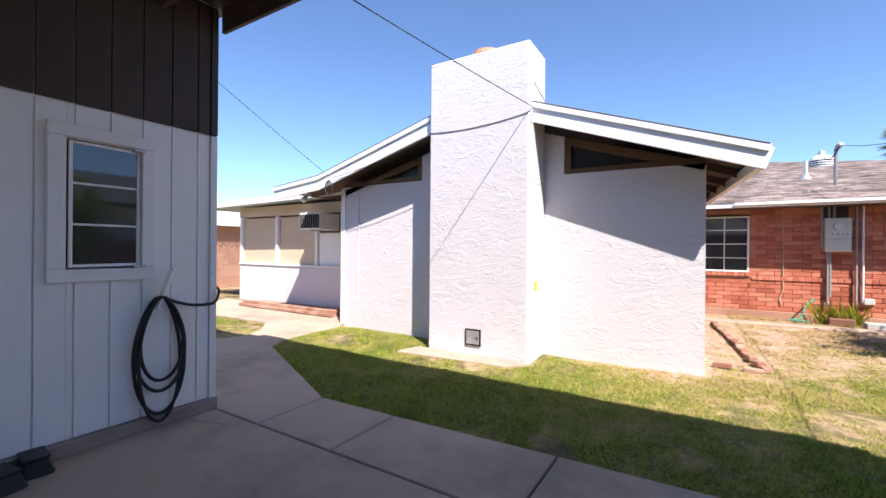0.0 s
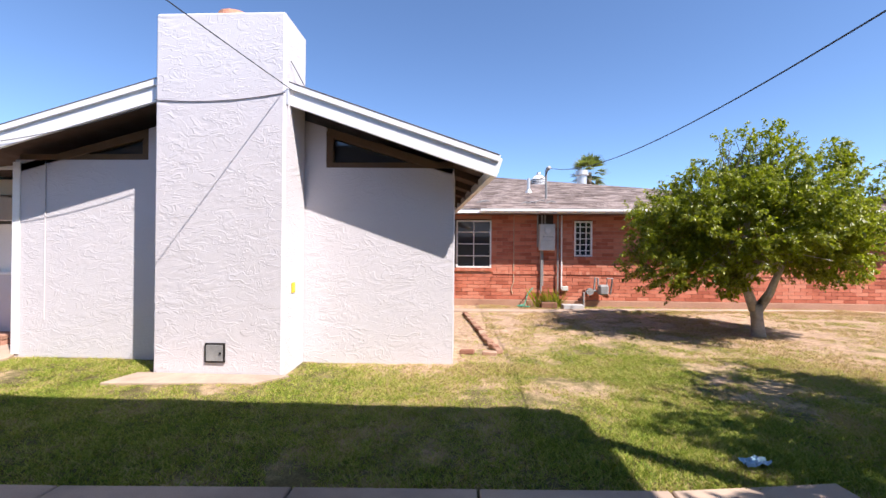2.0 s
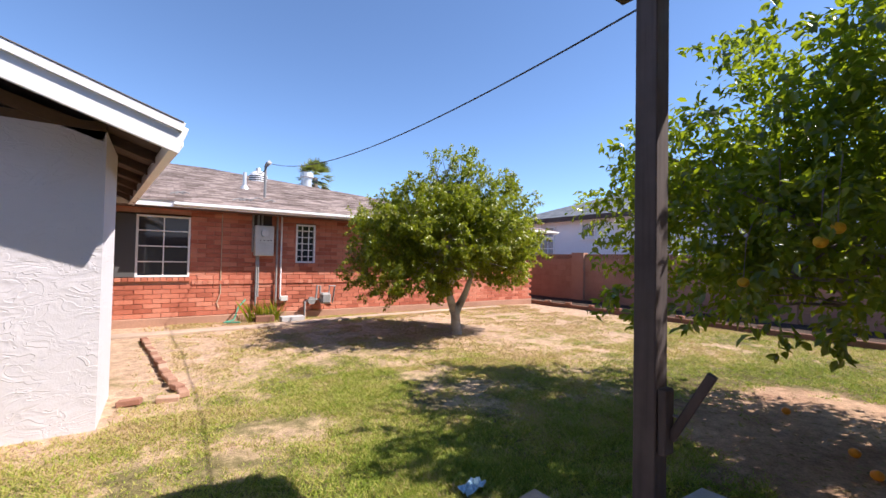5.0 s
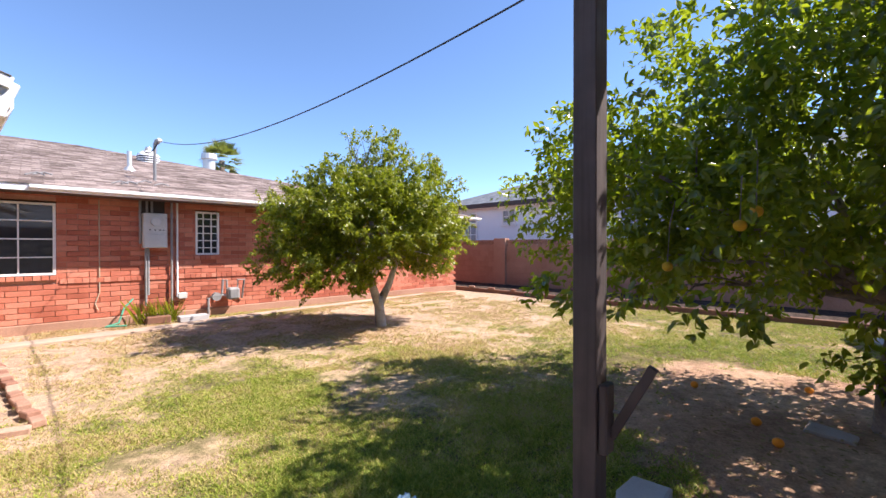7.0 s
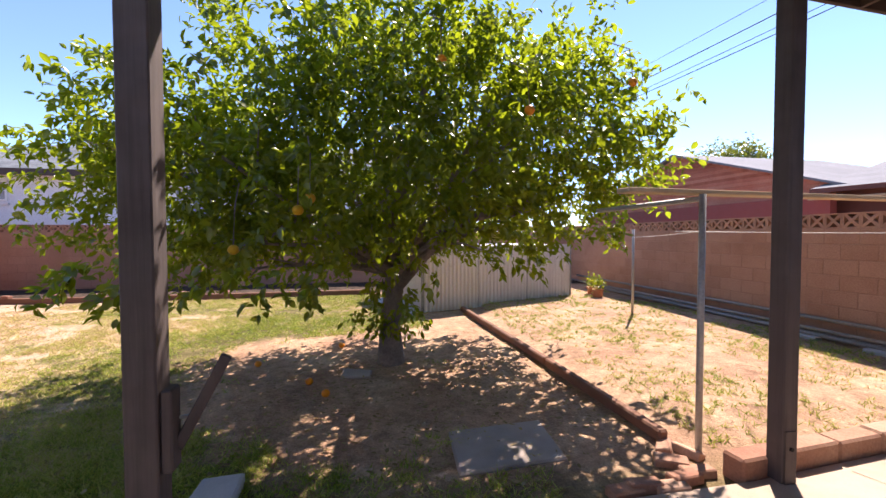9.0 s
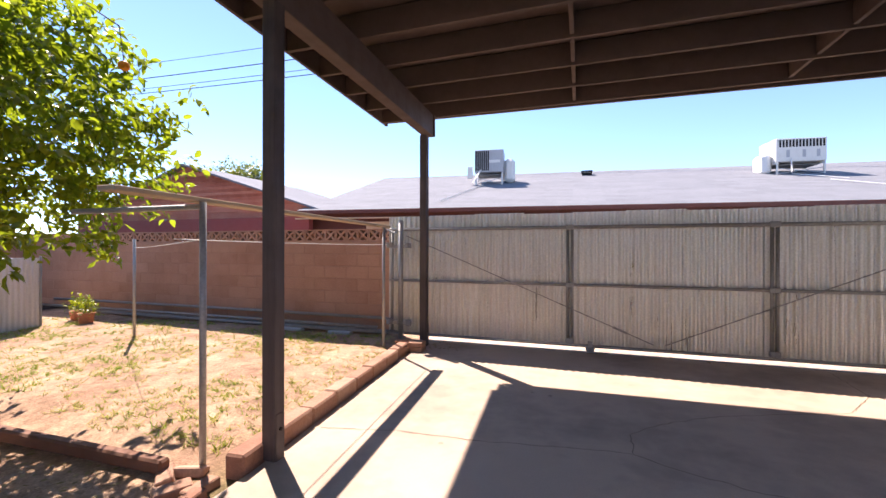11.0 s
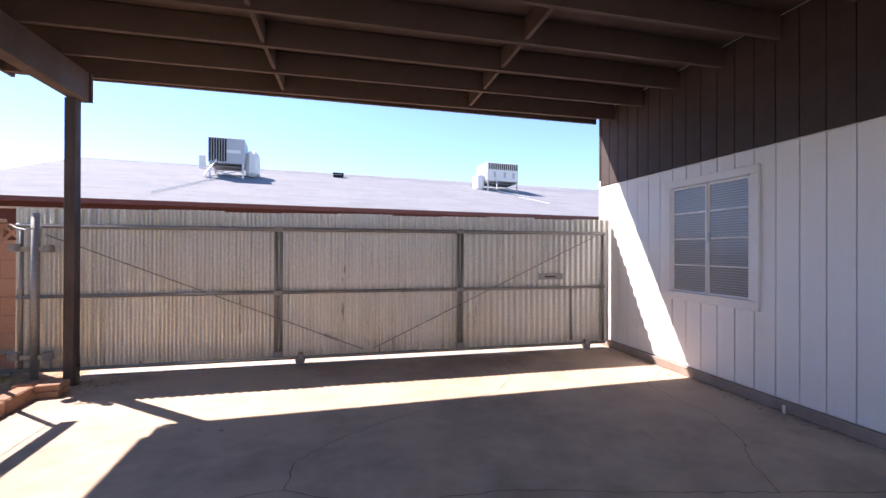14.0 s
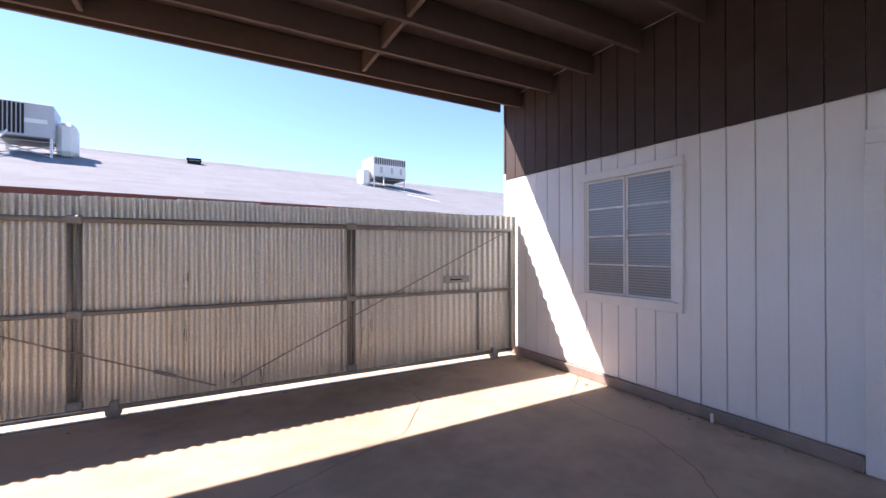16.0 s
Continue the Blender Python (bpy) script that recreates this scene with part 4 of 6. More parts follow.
part("porch_roof", profile_y([(-11.5, 2.45), (-5.4, 2.56), (-5.4, 2.62), (-11.5, 2.51)], 6.45, 10.6), M["roof_teal"], porch)
part("porch_fascia", beam((-11.5, 6.43, 2.47), (-5.4, 6.43, 2.58), 0.03, 0.13), M["white_trim"], porch)
part("porch_eave", box(-11.5, -11.2, 6.5, 6.6, 2.28, 2.44), M["white_trim"], porch)
step = part("porch_step", box(-9.1, -6.0, 6.32, 6.94, -0.05, 0.07, 0.006), M["mortar_red"], porch, "red brick porch step")
BRICK_FLAT = unit_piece("step_brick", 0.2, 0.1, 0.06, 0.005)
BRICK_FLAT.materials.append(M["edging_brick"])
for i in range(15):
    for j in range(2):
        piece("step_brick", BRICK_FLAT, step, Matrix.Translation((-8.99 + i * 0.207, 6.27 if j else 6.375, 0.045 if j else 0.1)))
ac = empty("window_air_conditioner", "white window air conditioner with dark louvres on the porch", "air conditioner")
part("case", box(-7.18, -6.52, 6.42, 6.99, 1.80, 2.17, 0.015), M["ac_white"], ac)
for i in range(9):
    part("louvre", box(-7.14 + i * 0.068, -7.095 + i * 0.068, 6.405, 6.419, 1.84, 2.13, 0.002), M["dark_gap"], ac)
part("support_arm", beam((-6.85, 6.9, 1.79), (-6.85, 6.45, 1.79), 0.03, 0.02), M["grey_steel"], ac)
part("power_cord", tube(sagging((-7.1, 6.5, 2.17), (-7.2, 6.9, 2.42), 0.05, 8), 0.01, 6), M["white_trim"], ac)
lampw = empty("flood_lamp", "small white flood lamp under the west eave", "lamp")
part("lamp_base", box(-6.3, -6.2, 5.8, 5.9, 2.44, 2.50, 0.01), M["white_trim"], lampw)
part("lamp_head", tube([(-6.25, 5.85, 2.44), (-6.25, 5.78, 2.36), (-6.25, 5.74, 2.33)], [0.025, 0.05, 0.055], 10), M["white_trim"], lampw)

# ---- brick house ----
brick_house = empty("brick_house", "long red brick house under a brown shingle hip roof", "house")
BY = 11.65
OPEN = [(-0.36, 1.30, 0.88, 2.23), (3.40, 3.91, 1.20, 2.22)]
bm = bmesh.new()
for a, b, c, d in pieces_in(-1.0, 11.3, 0.0, 2.5, OPEN):
    add_box(bm, a, b, BY + 0.012, BY + 0.2, c, d)
core = part("wall", bm, M["mortar_red"], brick_house, "red brick wall with pale joints")
part("room_back", box(-1.0, 5.0, BY + 1.2, BY + 1.3, 0.0, 2.5, 0), M["dark_gap"], brick_house)
part("side_wall", box(11.1, 11.3, BY + 0.21, 21, 0.0, 2.5, 0), M["red_brick"], brick_house)
part("foundation", box(-1.0, 11.34, BY - 0.06, BY + 0.21, -0.1, 0.13, 0.01), M["tan_block"], brick_house, "tan concrete foundation")
L, C = 0.302, 0.0945
BRICK = unit_piece("brick", 0.292, 0.09, C - 0.010, 0.004)
BRICK.materials.append(M["red_brick"])
rest, rng = bmesh.new(), random.Random(4)
for r in range(24):
    z = 0.135 + r * C + C / 2
    x, first = -1.0 + (0.151 if r % 2 else 0.0), True
    while x < 11.2:
        a, b = x + 0.005, x + L - 0.005
        x += L
        if any(a < o[1] and b > o[0] and z + 0.04 > o[2] and z - 0.04 < o[3] for o in OPEN):
            # bricks cut to meet the openings
            o = next(o for o in OPEN if a < o[1] and b > o[0] and z + 0.04 > o[2] and z - 0.04 < o[3])
            for s, t in ((a, o[0] + 0.025), (o[1] - 0.015, b)):
                if t - s > 0.02:
                    add_box(rest, s, t, BY - 0.005, BY + 0.085, z - C / 2 + 0.005, z + C / 2 - 0.005)
            continue
        out = -0.004 * rng.random()
        if 0.3 < a < 3.55:
            piece("brick", BRICK, core, Matrix.Translation(((a + b) / 2, BY + 0.04 + out, z)))
        elif a > -0.3:
            add_box(rest, a, b, BY - 0.005 + out, BY + 0.085 + out, z - C / 2 + 0.005, z + C / 2 - 0.005)
tagged(part("far_bricks", rest, M["red_brick_far"], core), kind="stuff")
led = bmesh.new()
for i in range(100):
    x = 1.33 + i * 0.1
    if x < 11.2:
        add_box(led, x, x + 0.092, BY - 0.03, BY + 0.02, 0.795, 0.875)
tagged(part("ledge_course", led, M["red_brick_far"], core), kind="stuff")


def grid_window(x0, x1, z0, z1, cols, rows, parent, y, bar=0.022, glass_key="dark_glass", label=""):
    w = part("window", box(x0, x1, y + 0.055, y + 0.06, z0, z1, 0), M[glass_key], parent, label)
    for a, b, c, d in ((x0, x1, z0, z0 + 0.04), (x0, x1, z1 - 0.04, z1)):
        part("window_frame", box(a, b, y, y + 0.06, c, d, 0.003), M["white_trim"], w)
    for a, b in ((x0, x0 + 0.04), (x1 - 0.04, x1)):
        part("window_frame", box(a, b, y + 0.001, y + 0.06, z0 + 0.04, z1 - 0.04, 0.003), M["white_trim"], w)
    for i in range(1, cols):
        x = x0 + (x1 - x0) * i / cols
        part("glazing_bar", box(x - bar / 2, x + bar / 2, y + 0.02, y + 0.05, z0 + 0.04, z1 - 0.04, 0.002), M["white_trim"], w)
    for i in range(1, rows):
        z = z0 + (z1 - z0) * i / rows
        part("glazing_bar", box(x0 + 0.04, x1 - 0.04, y + 0.018, y + 0.049, z - bar / 2, z + bar / 2, 0.002), M["white_trim"], w)
    return w


w1 = grid_window(0.36, 1.28, 0.95, 2.2, 2, 4, brick_house, BY - 0.01, label="white steel window with eight panes")
part("insect_screen", box(-0.34, 0.355, BY - 0.012, BY + 0.01, 0.95, 2.2, 0.003), M["screen_mesh"], w1)
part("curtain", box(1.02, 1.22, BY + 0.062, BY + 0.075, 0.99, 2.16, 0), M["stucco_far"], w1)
for i in range(16):
    part("sill_brick", box(-0.36 + i * 0.104, -0.266 + i * 0.104, BY - 0.05, BY + 0.02, 0.865, 0.94, 0.004), M["red_brick"], w1)
w2 = grid_window(3.43, 3.89, 1.27, 2.19, 3, 6, brick_house, BY - 0.01, 0.02, label="narrow white barred window with eighteen panes")
for i in range(5):
    part("sill_brick", box(3.41 + i * 0.1, 3.503 + i * 0.1, BY - 0.045, BY + 0.02, 1.17, 1.26, 0.004), M["red_brick"], w2)
# hip roof, in overlapping courses on the side that shows
slope = 0.255
verts, faces, k = [], [], 0
n = 66
for i in range(n):
    y0, y1 = 11.0 + i * 0.15, 11.0 + (i + 1) * 0.15 + 0.02
    z0, z1 = 2.44 + slope * (y0 - 11.0) + 0.012, 2.44 + slope * (y1 - 11.0)
    xe = 11.95 - (y0 - 11.0)
    verts += [(-6, y0, z0), (xe, y0, z0), (xe - 0.15, y1, z1), (-6, y1, z1), (-6, y0, z0 - 0.014), (xe, y0, z0 - 0.014)]
    faces += [(k, k + 1, k + 2, k + 3), (k + 4, k + 5, k + 1, k)]
    k += 6
roof = raw_mesh("roof", [(-6, 11.0, 2.425), (11.95, 11.0, 2.425), (2.05, 20.9, 4.95), (-6, 20.9, 4.95)], [(0, 1, 2, 3)], M["shingle_brown"], brick_house, "brown asphalt shingle hip roof")
tagged(raw_mesh("roof_covering", verts, faces, M["shingle_brown"], roof), kind="stuff")
raw_mesh("hip_face", [(11.95, 11.0, 2.44), (11.95, 31.0, 2.44), (2.05, 20.9, 4.96)], [(0, 1, 2)], M["shingle_brown"], roof)
raw_mesh("back_face", [(11.95, 31.0, 2.44), (-6, 31, 2.44), (-6, 20.9, 4.96), (2.05, 20.9, 4.96)], [(0, 1, 2, 3)], M["shingle_brown"], roof)
part("eave_soffit", box(-1.0, 11.9, 11.02, BY + 0.01, 2.34, 2.37, 0), M["soffit"], brick_house)
gut = bmesh.new()
for x0, x1 in ((0.95, 4.4), (4.4, 7.9), (7.9, 11.95)):
    add_box(gut, x0, x1 - 0.01, 10.93, 11.01, 2.365, 2.425, 0.012)
part("gutter", gut, M["white_trim"], brick_house, "white painted eave gutter")
part("fascia", box(-1.0, 11.95, 11.012, 11.03, 2.33, 2.44, 0.002), M["white_trim"], brick_house)
part("vent_pipe", tube([(2.7, 14.5, 3.25), (2.7, 14.5, 3.80)], 0.05, 12), M["aluminium"], brick_house)
part("vent_flashing", tube([(2.7, 14.5, 3.28), (2.7, 14.5, 3.42)], [0.16, 0.07], 12), M["aluminium"], brick_house)
mast = part("service_mast", tube([(2.93, 12.83, 2.85), (2.93, 12.83, 3.72), (2.95, 12.78, 3.80), (2.99, 12.70, 3.78)], 0.032, 10), M["gate_pipe"], brick_house)
part("weatherhead", tube([(2.95, 12.80, 3.74), (3.0, 12.68, 3.80)], [0.045, 0.055], 10), M["grey_steel"], mast)
part("mast_wires", tube(sagging((2.97, 12.7, 3.76), (2.75, 12.9, 3.55), 0.12, 8), 0.012, 6), M["cable"], mast)
hood = bmesh.new()
add_tube(hood, [(3.6, 17.6, 4.0), (3.6, 17.6, 4.30), (3.6, 17.6, 4.42)], [0.30, 0.30, 0.20], 20)
part("striped_cowl", hood, M["white_trim"], brick_house)
for i in range(4):
    part("cowl_slot", tube([(3.6, 17.6, 4.10 + i * 0.07), (3.6, 17.6, 4.13 + i * 0.07)], 0.305 if i < 3 else 0.275, 20), M["dark_gap"], brick_house)
part("cowl_cap", tube([(3.6, 17.6, 4.42), (3.6, 17.6, 4.49), (3.6, 17.6, 4.51), (3.6, 17.6, 4.58)], [0.20, 0.08, 0.09, 0.07], 16), M["aluminium"], brick_house)
part("roof_ventilator", tube([(5.55, 18.4, 4.1), (5.55, 18.4, 4.58), (5.55, 18.4, 4.61), (5.55, 18.4, 4.8)], [0.2, 0.2, 0.27, 0.25], 16), M["aluminium"], brick_house, "white cylindrical roof ventilator")
for i, (x, y) in enumerate(((0.9, 11.9), (1.0, 12.0), (2.05, 11.7), (2.2, 11.75), (2.5, 12.1), (2.75, 11.9))):
    part("roof_debris", tube([(x, y, 2.46 + slope * (y - 11)), (x + 0.14, y + 0.05, 2.52 + slope * (y - 11)), (x + 0.25, y - 0.03, 2.475 + slope * (y - 11))], 0.014, 5), M["grey_steel"], brick_house)

meter = empty("electric_meter", "grey electric meter cabinet on the brick wall", "meter")
part("cabinet", box(2.50, 2.90, BY - 0.17, BY - 0.006, 1.42, 2.10, 0.012), M["meter_grey"], meter)
part("lower_door", box(2.515, 2.885, BY - 0.185, BY - 0.171, 1.43, 1.68, 0.006), M["meter_grey"], meter)
part("dial", tube([(2.70, BY - 0.172, 1.93), (2.70, BY - 0.24, 1.93)], 0.085, 18), M["aluminium"], meter)
part("dial_face", tube([(2.70, BY - 0.241, 1.93), (2.70, BY - 0.245, 1.93)], 0.065, 18), M["ac_white"], meter)
for x in (2.6, 2.68, 2.76, 2.82):
    part("stud", box(x, x + 0.025, BY - 0.176, BY - 0.171, 1.76, 1.78, 0), M["dark_gap"], meter)
part("panel_board", box(2.50, 2.88, BY - 0.02, BY - 0.006, 1.45, 2.35, 0.003), M["brown_siding"], meter)
for x, z0, z1, key in ((2.47, 1.5, 2.33, "galv_pipe"), (2.58, 2.1, 2.33, "galv_pipe"), (2.66, 2.1, 2.33, "galv_pipe"), (2.60, 0.5, 1.42, "grey_steel"), (2.56, 0.3, 1.42, "grey_steel"), (2.99, 0.2, 2.33, "galv_pipe")):
    part("conduit", tube([(x, BY - 0.06, z0), (x, BY - 0.06, z1)], 0.022, 8), M[key], meter)
part("conduit", tube([(3.09, BY - 0.05, 2.33), (3.09, BY - 0.05, 0.42)], 0.019, 8), M["white_trim"], meter, "white painted conduit")
part("junction", box(3.1, 3.26, BY - 0.08, BY - 0.006, 0.38, 0.5, 0.01), M["meter_grey"], meter)
part("wire", tube([(1.86, BY - 0.02, 2.3), (1.865, BY - 0.02, 0.6), (1.80, BY - 0.02, 0.4), (1.84, BY - 0.03, 0.28)], 0.010, 5), M["rope"], meter)
hose2 = tube([(2.35, BY - 0.1, 0.45), (2.2, BY - 0.2, 0.3), (2.1, BY - 0.35, 0.05), (1.9, BY - 0.5, 0.03), (2.2, BY - 0.55, 0.02)], 0.018, 6)
gh = tagged(part("garden_hose", hose2, mat("green_hose", (0.08, 0.30, 0.20), 0.5)), "green garden hose lying below the meter", "hose")
gas = empty("gas_meter", "grey gas meter with pipes beside the brick wall", "meter")
part("meter_body", box(3.98, 4.22, BY - 0.32, BY - 0.1, 0.30, 0.56, 0.04), M["grey_steel"], gas)
part("regulator", tube([(3.78, BY - 0.22, 0.38), (3.78, BY - 0.14, 0.38)], 0.09, 14), M["grey_steel"], gas)
part("pipe", tube([(3.62, BY - 0.2, -0.02), (3.62, BY - 0.2, 0.35), (3.7, BY - 0.2, 0.40), (4.0, BY - 0.2, 0.40)], 0.024, 8), M["grey_steel"], gas)
part("pipe", tube([(3.98, BY - 0.2, 0.55), (3.98, BY - 0.2, 0.72), (3.9, BY - 0.2, 0.74), (3.88, BY - 0.2, 0.4)], 0.022, 8), M["grey_steel"], gas)
part("pipe", tube([(4.2, BY - 0.2, 0.55), (4.2, BY - 0.2, 0.72), (4.34, BY - 0.2, 0.72), (4.34, BY - 0.05, 0.3)], 0.022, 8), M["grey_steel"], gas)
valve = tagged(part("valve_box", box(3.0, 3.5, 10.98, 11.22, -0.03, 0.09, 0.008), M["grey_block"]), "flat pale concrete block by the brick house", "block")
valve = tagged(part("paving_block", box(2.5, 2.9, 11.18, 11.42, -0.03, 0.12, 0.02), M["rail_tie"]), "worn wooden block among weeds by the meter", "block")
rf = empty("red_fence", "faded red board fence at the end of the brick house", "fence")
for i in range(14):
    part("board", box(11.35 + i * 0.15, 11.49 + i * 0.15, 16.7, 16.73, -0.05, 1.5, 0.004), M["red_paint"], rf)
part("rail", box(11.35, 13.4, 16.731, 16.77, 1.1, 1.18), M["red_paint"], rf)

# ---- neighbouring houses ----
south_house = empty("south_house", "long low house with a pale roof beyond the gate", "house")
SM = pose(3.0, -9.6, 0, 0, 0, 6.5)


def in_south(bm):
    bmesh.ops.transform(bm, matrix=SM, verts=bm.verts)
    return bm


def gable(x0, x1, y_eave, y_ridge, ze, zr, t=0.08):
    bm = bmesh.new()
    pts = [(y_eave, ze), (y_ridge, zr), (2 * y_ridge - y_eave, ze), (2 * y_ridge - y_eave, ze - t), (y_ridge, zr - t), (y_eave, ze - t)]
    a = [bm.verts.new((x0, y, z)) for y, z in pts]
    b = [bm.verts.new((x1, y, z)) for y, z in pts]
    for i in range(6):
        bm.faces.new((a[i], a[(i + 1) % 6], b[(i + 1) % 6], b[i]))
    bm.faces.new(a[::-1])
    bm.faces.new(b)
    bmesh.ops.recalc_face_normals(bm, faces=bm.faces)
    return bm


part("roof", in_south(gable(-22, 6.4, 0.0, -7.9, 2.52, 4.82)), M["roof_white"], south_house, "pale sun-bleached roof")
part("wall", in_south(box(-21.5, 6.3, -15, -0.7, -0.1, 2.62, 0)), M["maroon"], south_house)
part("fascia", in_south(box(-22, 6.4, 0.005, 0.035, 2.41, 2.52, 0.003)), M["maroon"], south_house)
part("eave_pipe", in_south(box(-22, 6.4, 0.04, 0.09, 2.24, 2.285, 0.01)), M["tan_wood"], south_house)
part("window", in_south(box(3.2, 4.4, -0.69, -0.66, 1.3, 2.2, 0)), M["shade_cloth"], south_house)


def on_roof(x, y):
    """A place on the south house's front pitch: plan in its own axes."""
    return SM @ Vector((x, y, 2.52 + 0.291 * -y))


def packaged_unit(name, label, x, y, w, d, h, lift, key, grille):
    at = on_roof(x, y)
    u = empty(name, label, "air conditioner", at=at)
    m = pose(0, 0, 0, 0, 0, 6.5)
    part("cabinet", box(-w / 2, w / 2, -d / 2, d / 2, lift, lift + h, 0.02, m), M[key], u)
    if grille == "side":
        for i in range(7):
            part("louvre", box(w / 2 - 0.55 + i * 0.078, w / 2 - 0.50 + i * 0.078, d / 2 + 0.002, d / 2 + 0.012, lift + 0.06, lift + h - 0.05, 0, m), M["dark_gap"], u)
        part("access_panel", box(-w / 2 + 0.12, 0.0, d / 2 + 0.002, d / 2 + 0.016, lift + 0.35, lift + h - 0.4, 0.004, m), M["ac_white"], u)
        part("duct", box(-w / 2 - 0.42, -w / 2 - 0.002, -d / 2 + 0.1, d / 2 - 0.25, lift - 0.35, lift + 0.55, 0.12, m), M["ac_white"], u)
        part("switch_box", box(w / 2 + 0.1, w / 2 + 0.3, d / 2 - 0.3, d / 2 - 0.15, 0.15, 0.6, 0.01, m), M["ac_white"], u)
    else:
        for i in range(14):
            part("louvre", box(-w / 2 + 0.06 + i * 0.1, -w / 2 + 0.115 + i * 0.1, d / 2 + 0.002, d / 2 + 0.012, lift + h - 0.3, lift + h - 0.05, 0, m), M["dark_gap"], u)
        for i in (0.2, 0.62, 1.1):
            part("label_plate", box(-w / 2 + i, -w / 2 + i + 0.1, d / 2 + 0.002, d / 2 + 0.008, lift + 0.15, lift + 0.4, 0, m), M["ac_grey"], u)
        part("duct", box(w / 2 + 0.002, w / 2 + 0.3, -d / 2 + 0.1, d / 2 - 0.2, -0.1, lift + 0.35, 0.1, m), M["ac_white"], u)
    for sx in (-1, 1):
        for sy in (-1, 1):
            z0 = -0.29 * sy * d / 2
            part("leg", beam(m @ Vector((sx * (w / 2 - 0.05), sy * (d / 2 - 0.05), z0 - 0.02)), m @ Vector((sx * (w / 2 - 0.05), sy * (d / 2 - 0.05), lift)), 0.05, 0.05), M["ac_white"], u)
        part("stand_rail", beam(m @ Vector((sx * (w / 2 - 0.05), -d / 2, lift - 0.03)), m @ Vector((sx * (w / 2 - 0.05), d / 2, lift - 0.03)), 0.05, 0.06), M["ac_white"], u)
        for a, b in ((0.04, lift - 0.05), (lift - 0.05, 0.04)):
            part("brace", beam(m @ Vector((-w / 2 + 0.06, sx * (d / 2 - 0.05), a - 0.145 * sx * d)), m @ Vector((w / 2 - 0.06, sx * (d / 2 - 0.05), b - 0.145 * sx * d)), 0.025, 0.025), M["ac_grey"], u)
    part("drip_tray", box(-w / 2 + 0.1, w / 2 - 0.1, -d / 2 + 0.15, d / 2 - 0.15, lift - 0.09, lift - 0.062, 0.006, m), M["grey_steel"], u)
    part("brace", beam(m @ Vector((0.3, d / 2, lift + 0.1)), m @ Vector((0.55, d / 2 + 0.5, -0.16)), 0.04, 0.04), M["ac_white"], u)
    return u


packaged_unit("rooftop_unit", "grey packaged air conditioner on a steel roof stand", 0.95, -4.95, 1.1, 1.1, 0.86, 0.34, "ac_grey", "side")
packaged_unit("rooftop_cooler", "white evaporative cooler on a steel roof stand", -9.65, -5.4, 1.5, 1.1, 0.80, 0.28, "ac_white", "top")
at = on_roof(-2.9, -6.6)
rv = empty("roof_vent", "small dark square roof vent", "vent", at=at)
part("hood", box(-0.2, 0.2, -0.2, 0.2, -0.05, 0.06, 0.01), M["dark_gap"], rv)
part("hood_cap", box(-0.22, 0.22, -0.22, 0.22, 0.10, 0.15, 0.01), M["dark_gap"], rv)
part("hood_neck", box(-0.16, 0.16, -0.16, 0.16, 0.06, 0.10, 0), M["grey_steel"], rv)
for p, q in (((1.15, -4.2), (2.1, -0.9)), ((-9.3, -4.7), (-10.1, -3.4)), ((-9.5, -3.2), (-10.1, -2.0))):
    part("roof_conduit", tube([on_roof(*p) + Vector((0, 0, 0.04)), on_roof(*q) + Vector((0, 0, 0.04))], 0.016, 6), M["ac_white"], south_house)

gable_house = empty("gable_house", "red brick gable house beyond the block wall", "house")
part("wall", profile_y([(9.3, -0.1), (19.5, -0.1), (19.5, 2.6), (14.4, 4.25), (9.3, 2.7)], -9.6, -9.4), M["red_brick"], gable_house)
clad = bmesh.new()
for i in range(16):
    z = 2.6 + i * 0.1
    x0, x1 = 9.4 + max(0, (z - 2.66) / 0.304), 19.4 - max(0, (z - 2.5) / 0.324)
    if x1 - x0 > 0.3:
        add_box(clad, x0, x1, -9.395, -9.37, z, z + 0.085)
tagged(part("siding", clad, M["red_brick_far"], gable_house), kind="stuff")
part("lower_wall", box(9.0, 19.5, -9.2, -9.0, -0.1, 2.35, 0), M["red_paint"], gable_house)
bm = profile_y([(8.8, 2.60), (14.4, 4.34), (20, 2.60), (20, 2.54), (14.4, 4.27), (8.8, 2.54)], -16, -9.2)
part("roof", bm, M["roof_white"], gable_house)

white_house = empty("white_house", "pale blue-white stucco house under a grey shingle hip roof", "house")
HX = 15.6
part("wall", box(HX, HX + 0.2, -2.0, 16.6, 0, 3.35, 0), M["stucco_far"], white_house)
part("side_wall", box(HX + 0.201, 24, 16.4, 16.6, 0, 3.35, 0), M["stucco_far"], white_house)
raw_mesh("roof", [(HX - 0.5, -3, 3.36), (HX - 0.5, 17.1, 3.36), (HX + 5, 11.5, 5.35), (HX + 5, -3, 5.35)], [(3, 2, 1, 0)], M["shingle_grey"], white_house, "grey shingle hip roof")
raw_mesh("roof_end", [(HX - 0.5, 17.1, 3.36), (HX + 10.5, 17.1, 3.36), (HX + 5, 11.5, 5.35)], [(2, 1, 0)], M["shingle_grey"], white_house)
raw_mesh("roof_back", [(HX + 10.5, 17.1, 3.36), (HX + 10.5, -3, 3.36), (HX + 5, -3, 5.35), (HX + 5, 11.5, 5.35)], [(3, 2, 1, 0)], M["shingle_grey"], white_house)
part("fascia", box(HX - 0.52, HX - 0.48, -3, 17.12, 3.16, 3.35, 0.004), M["brown_siding"], white_house)
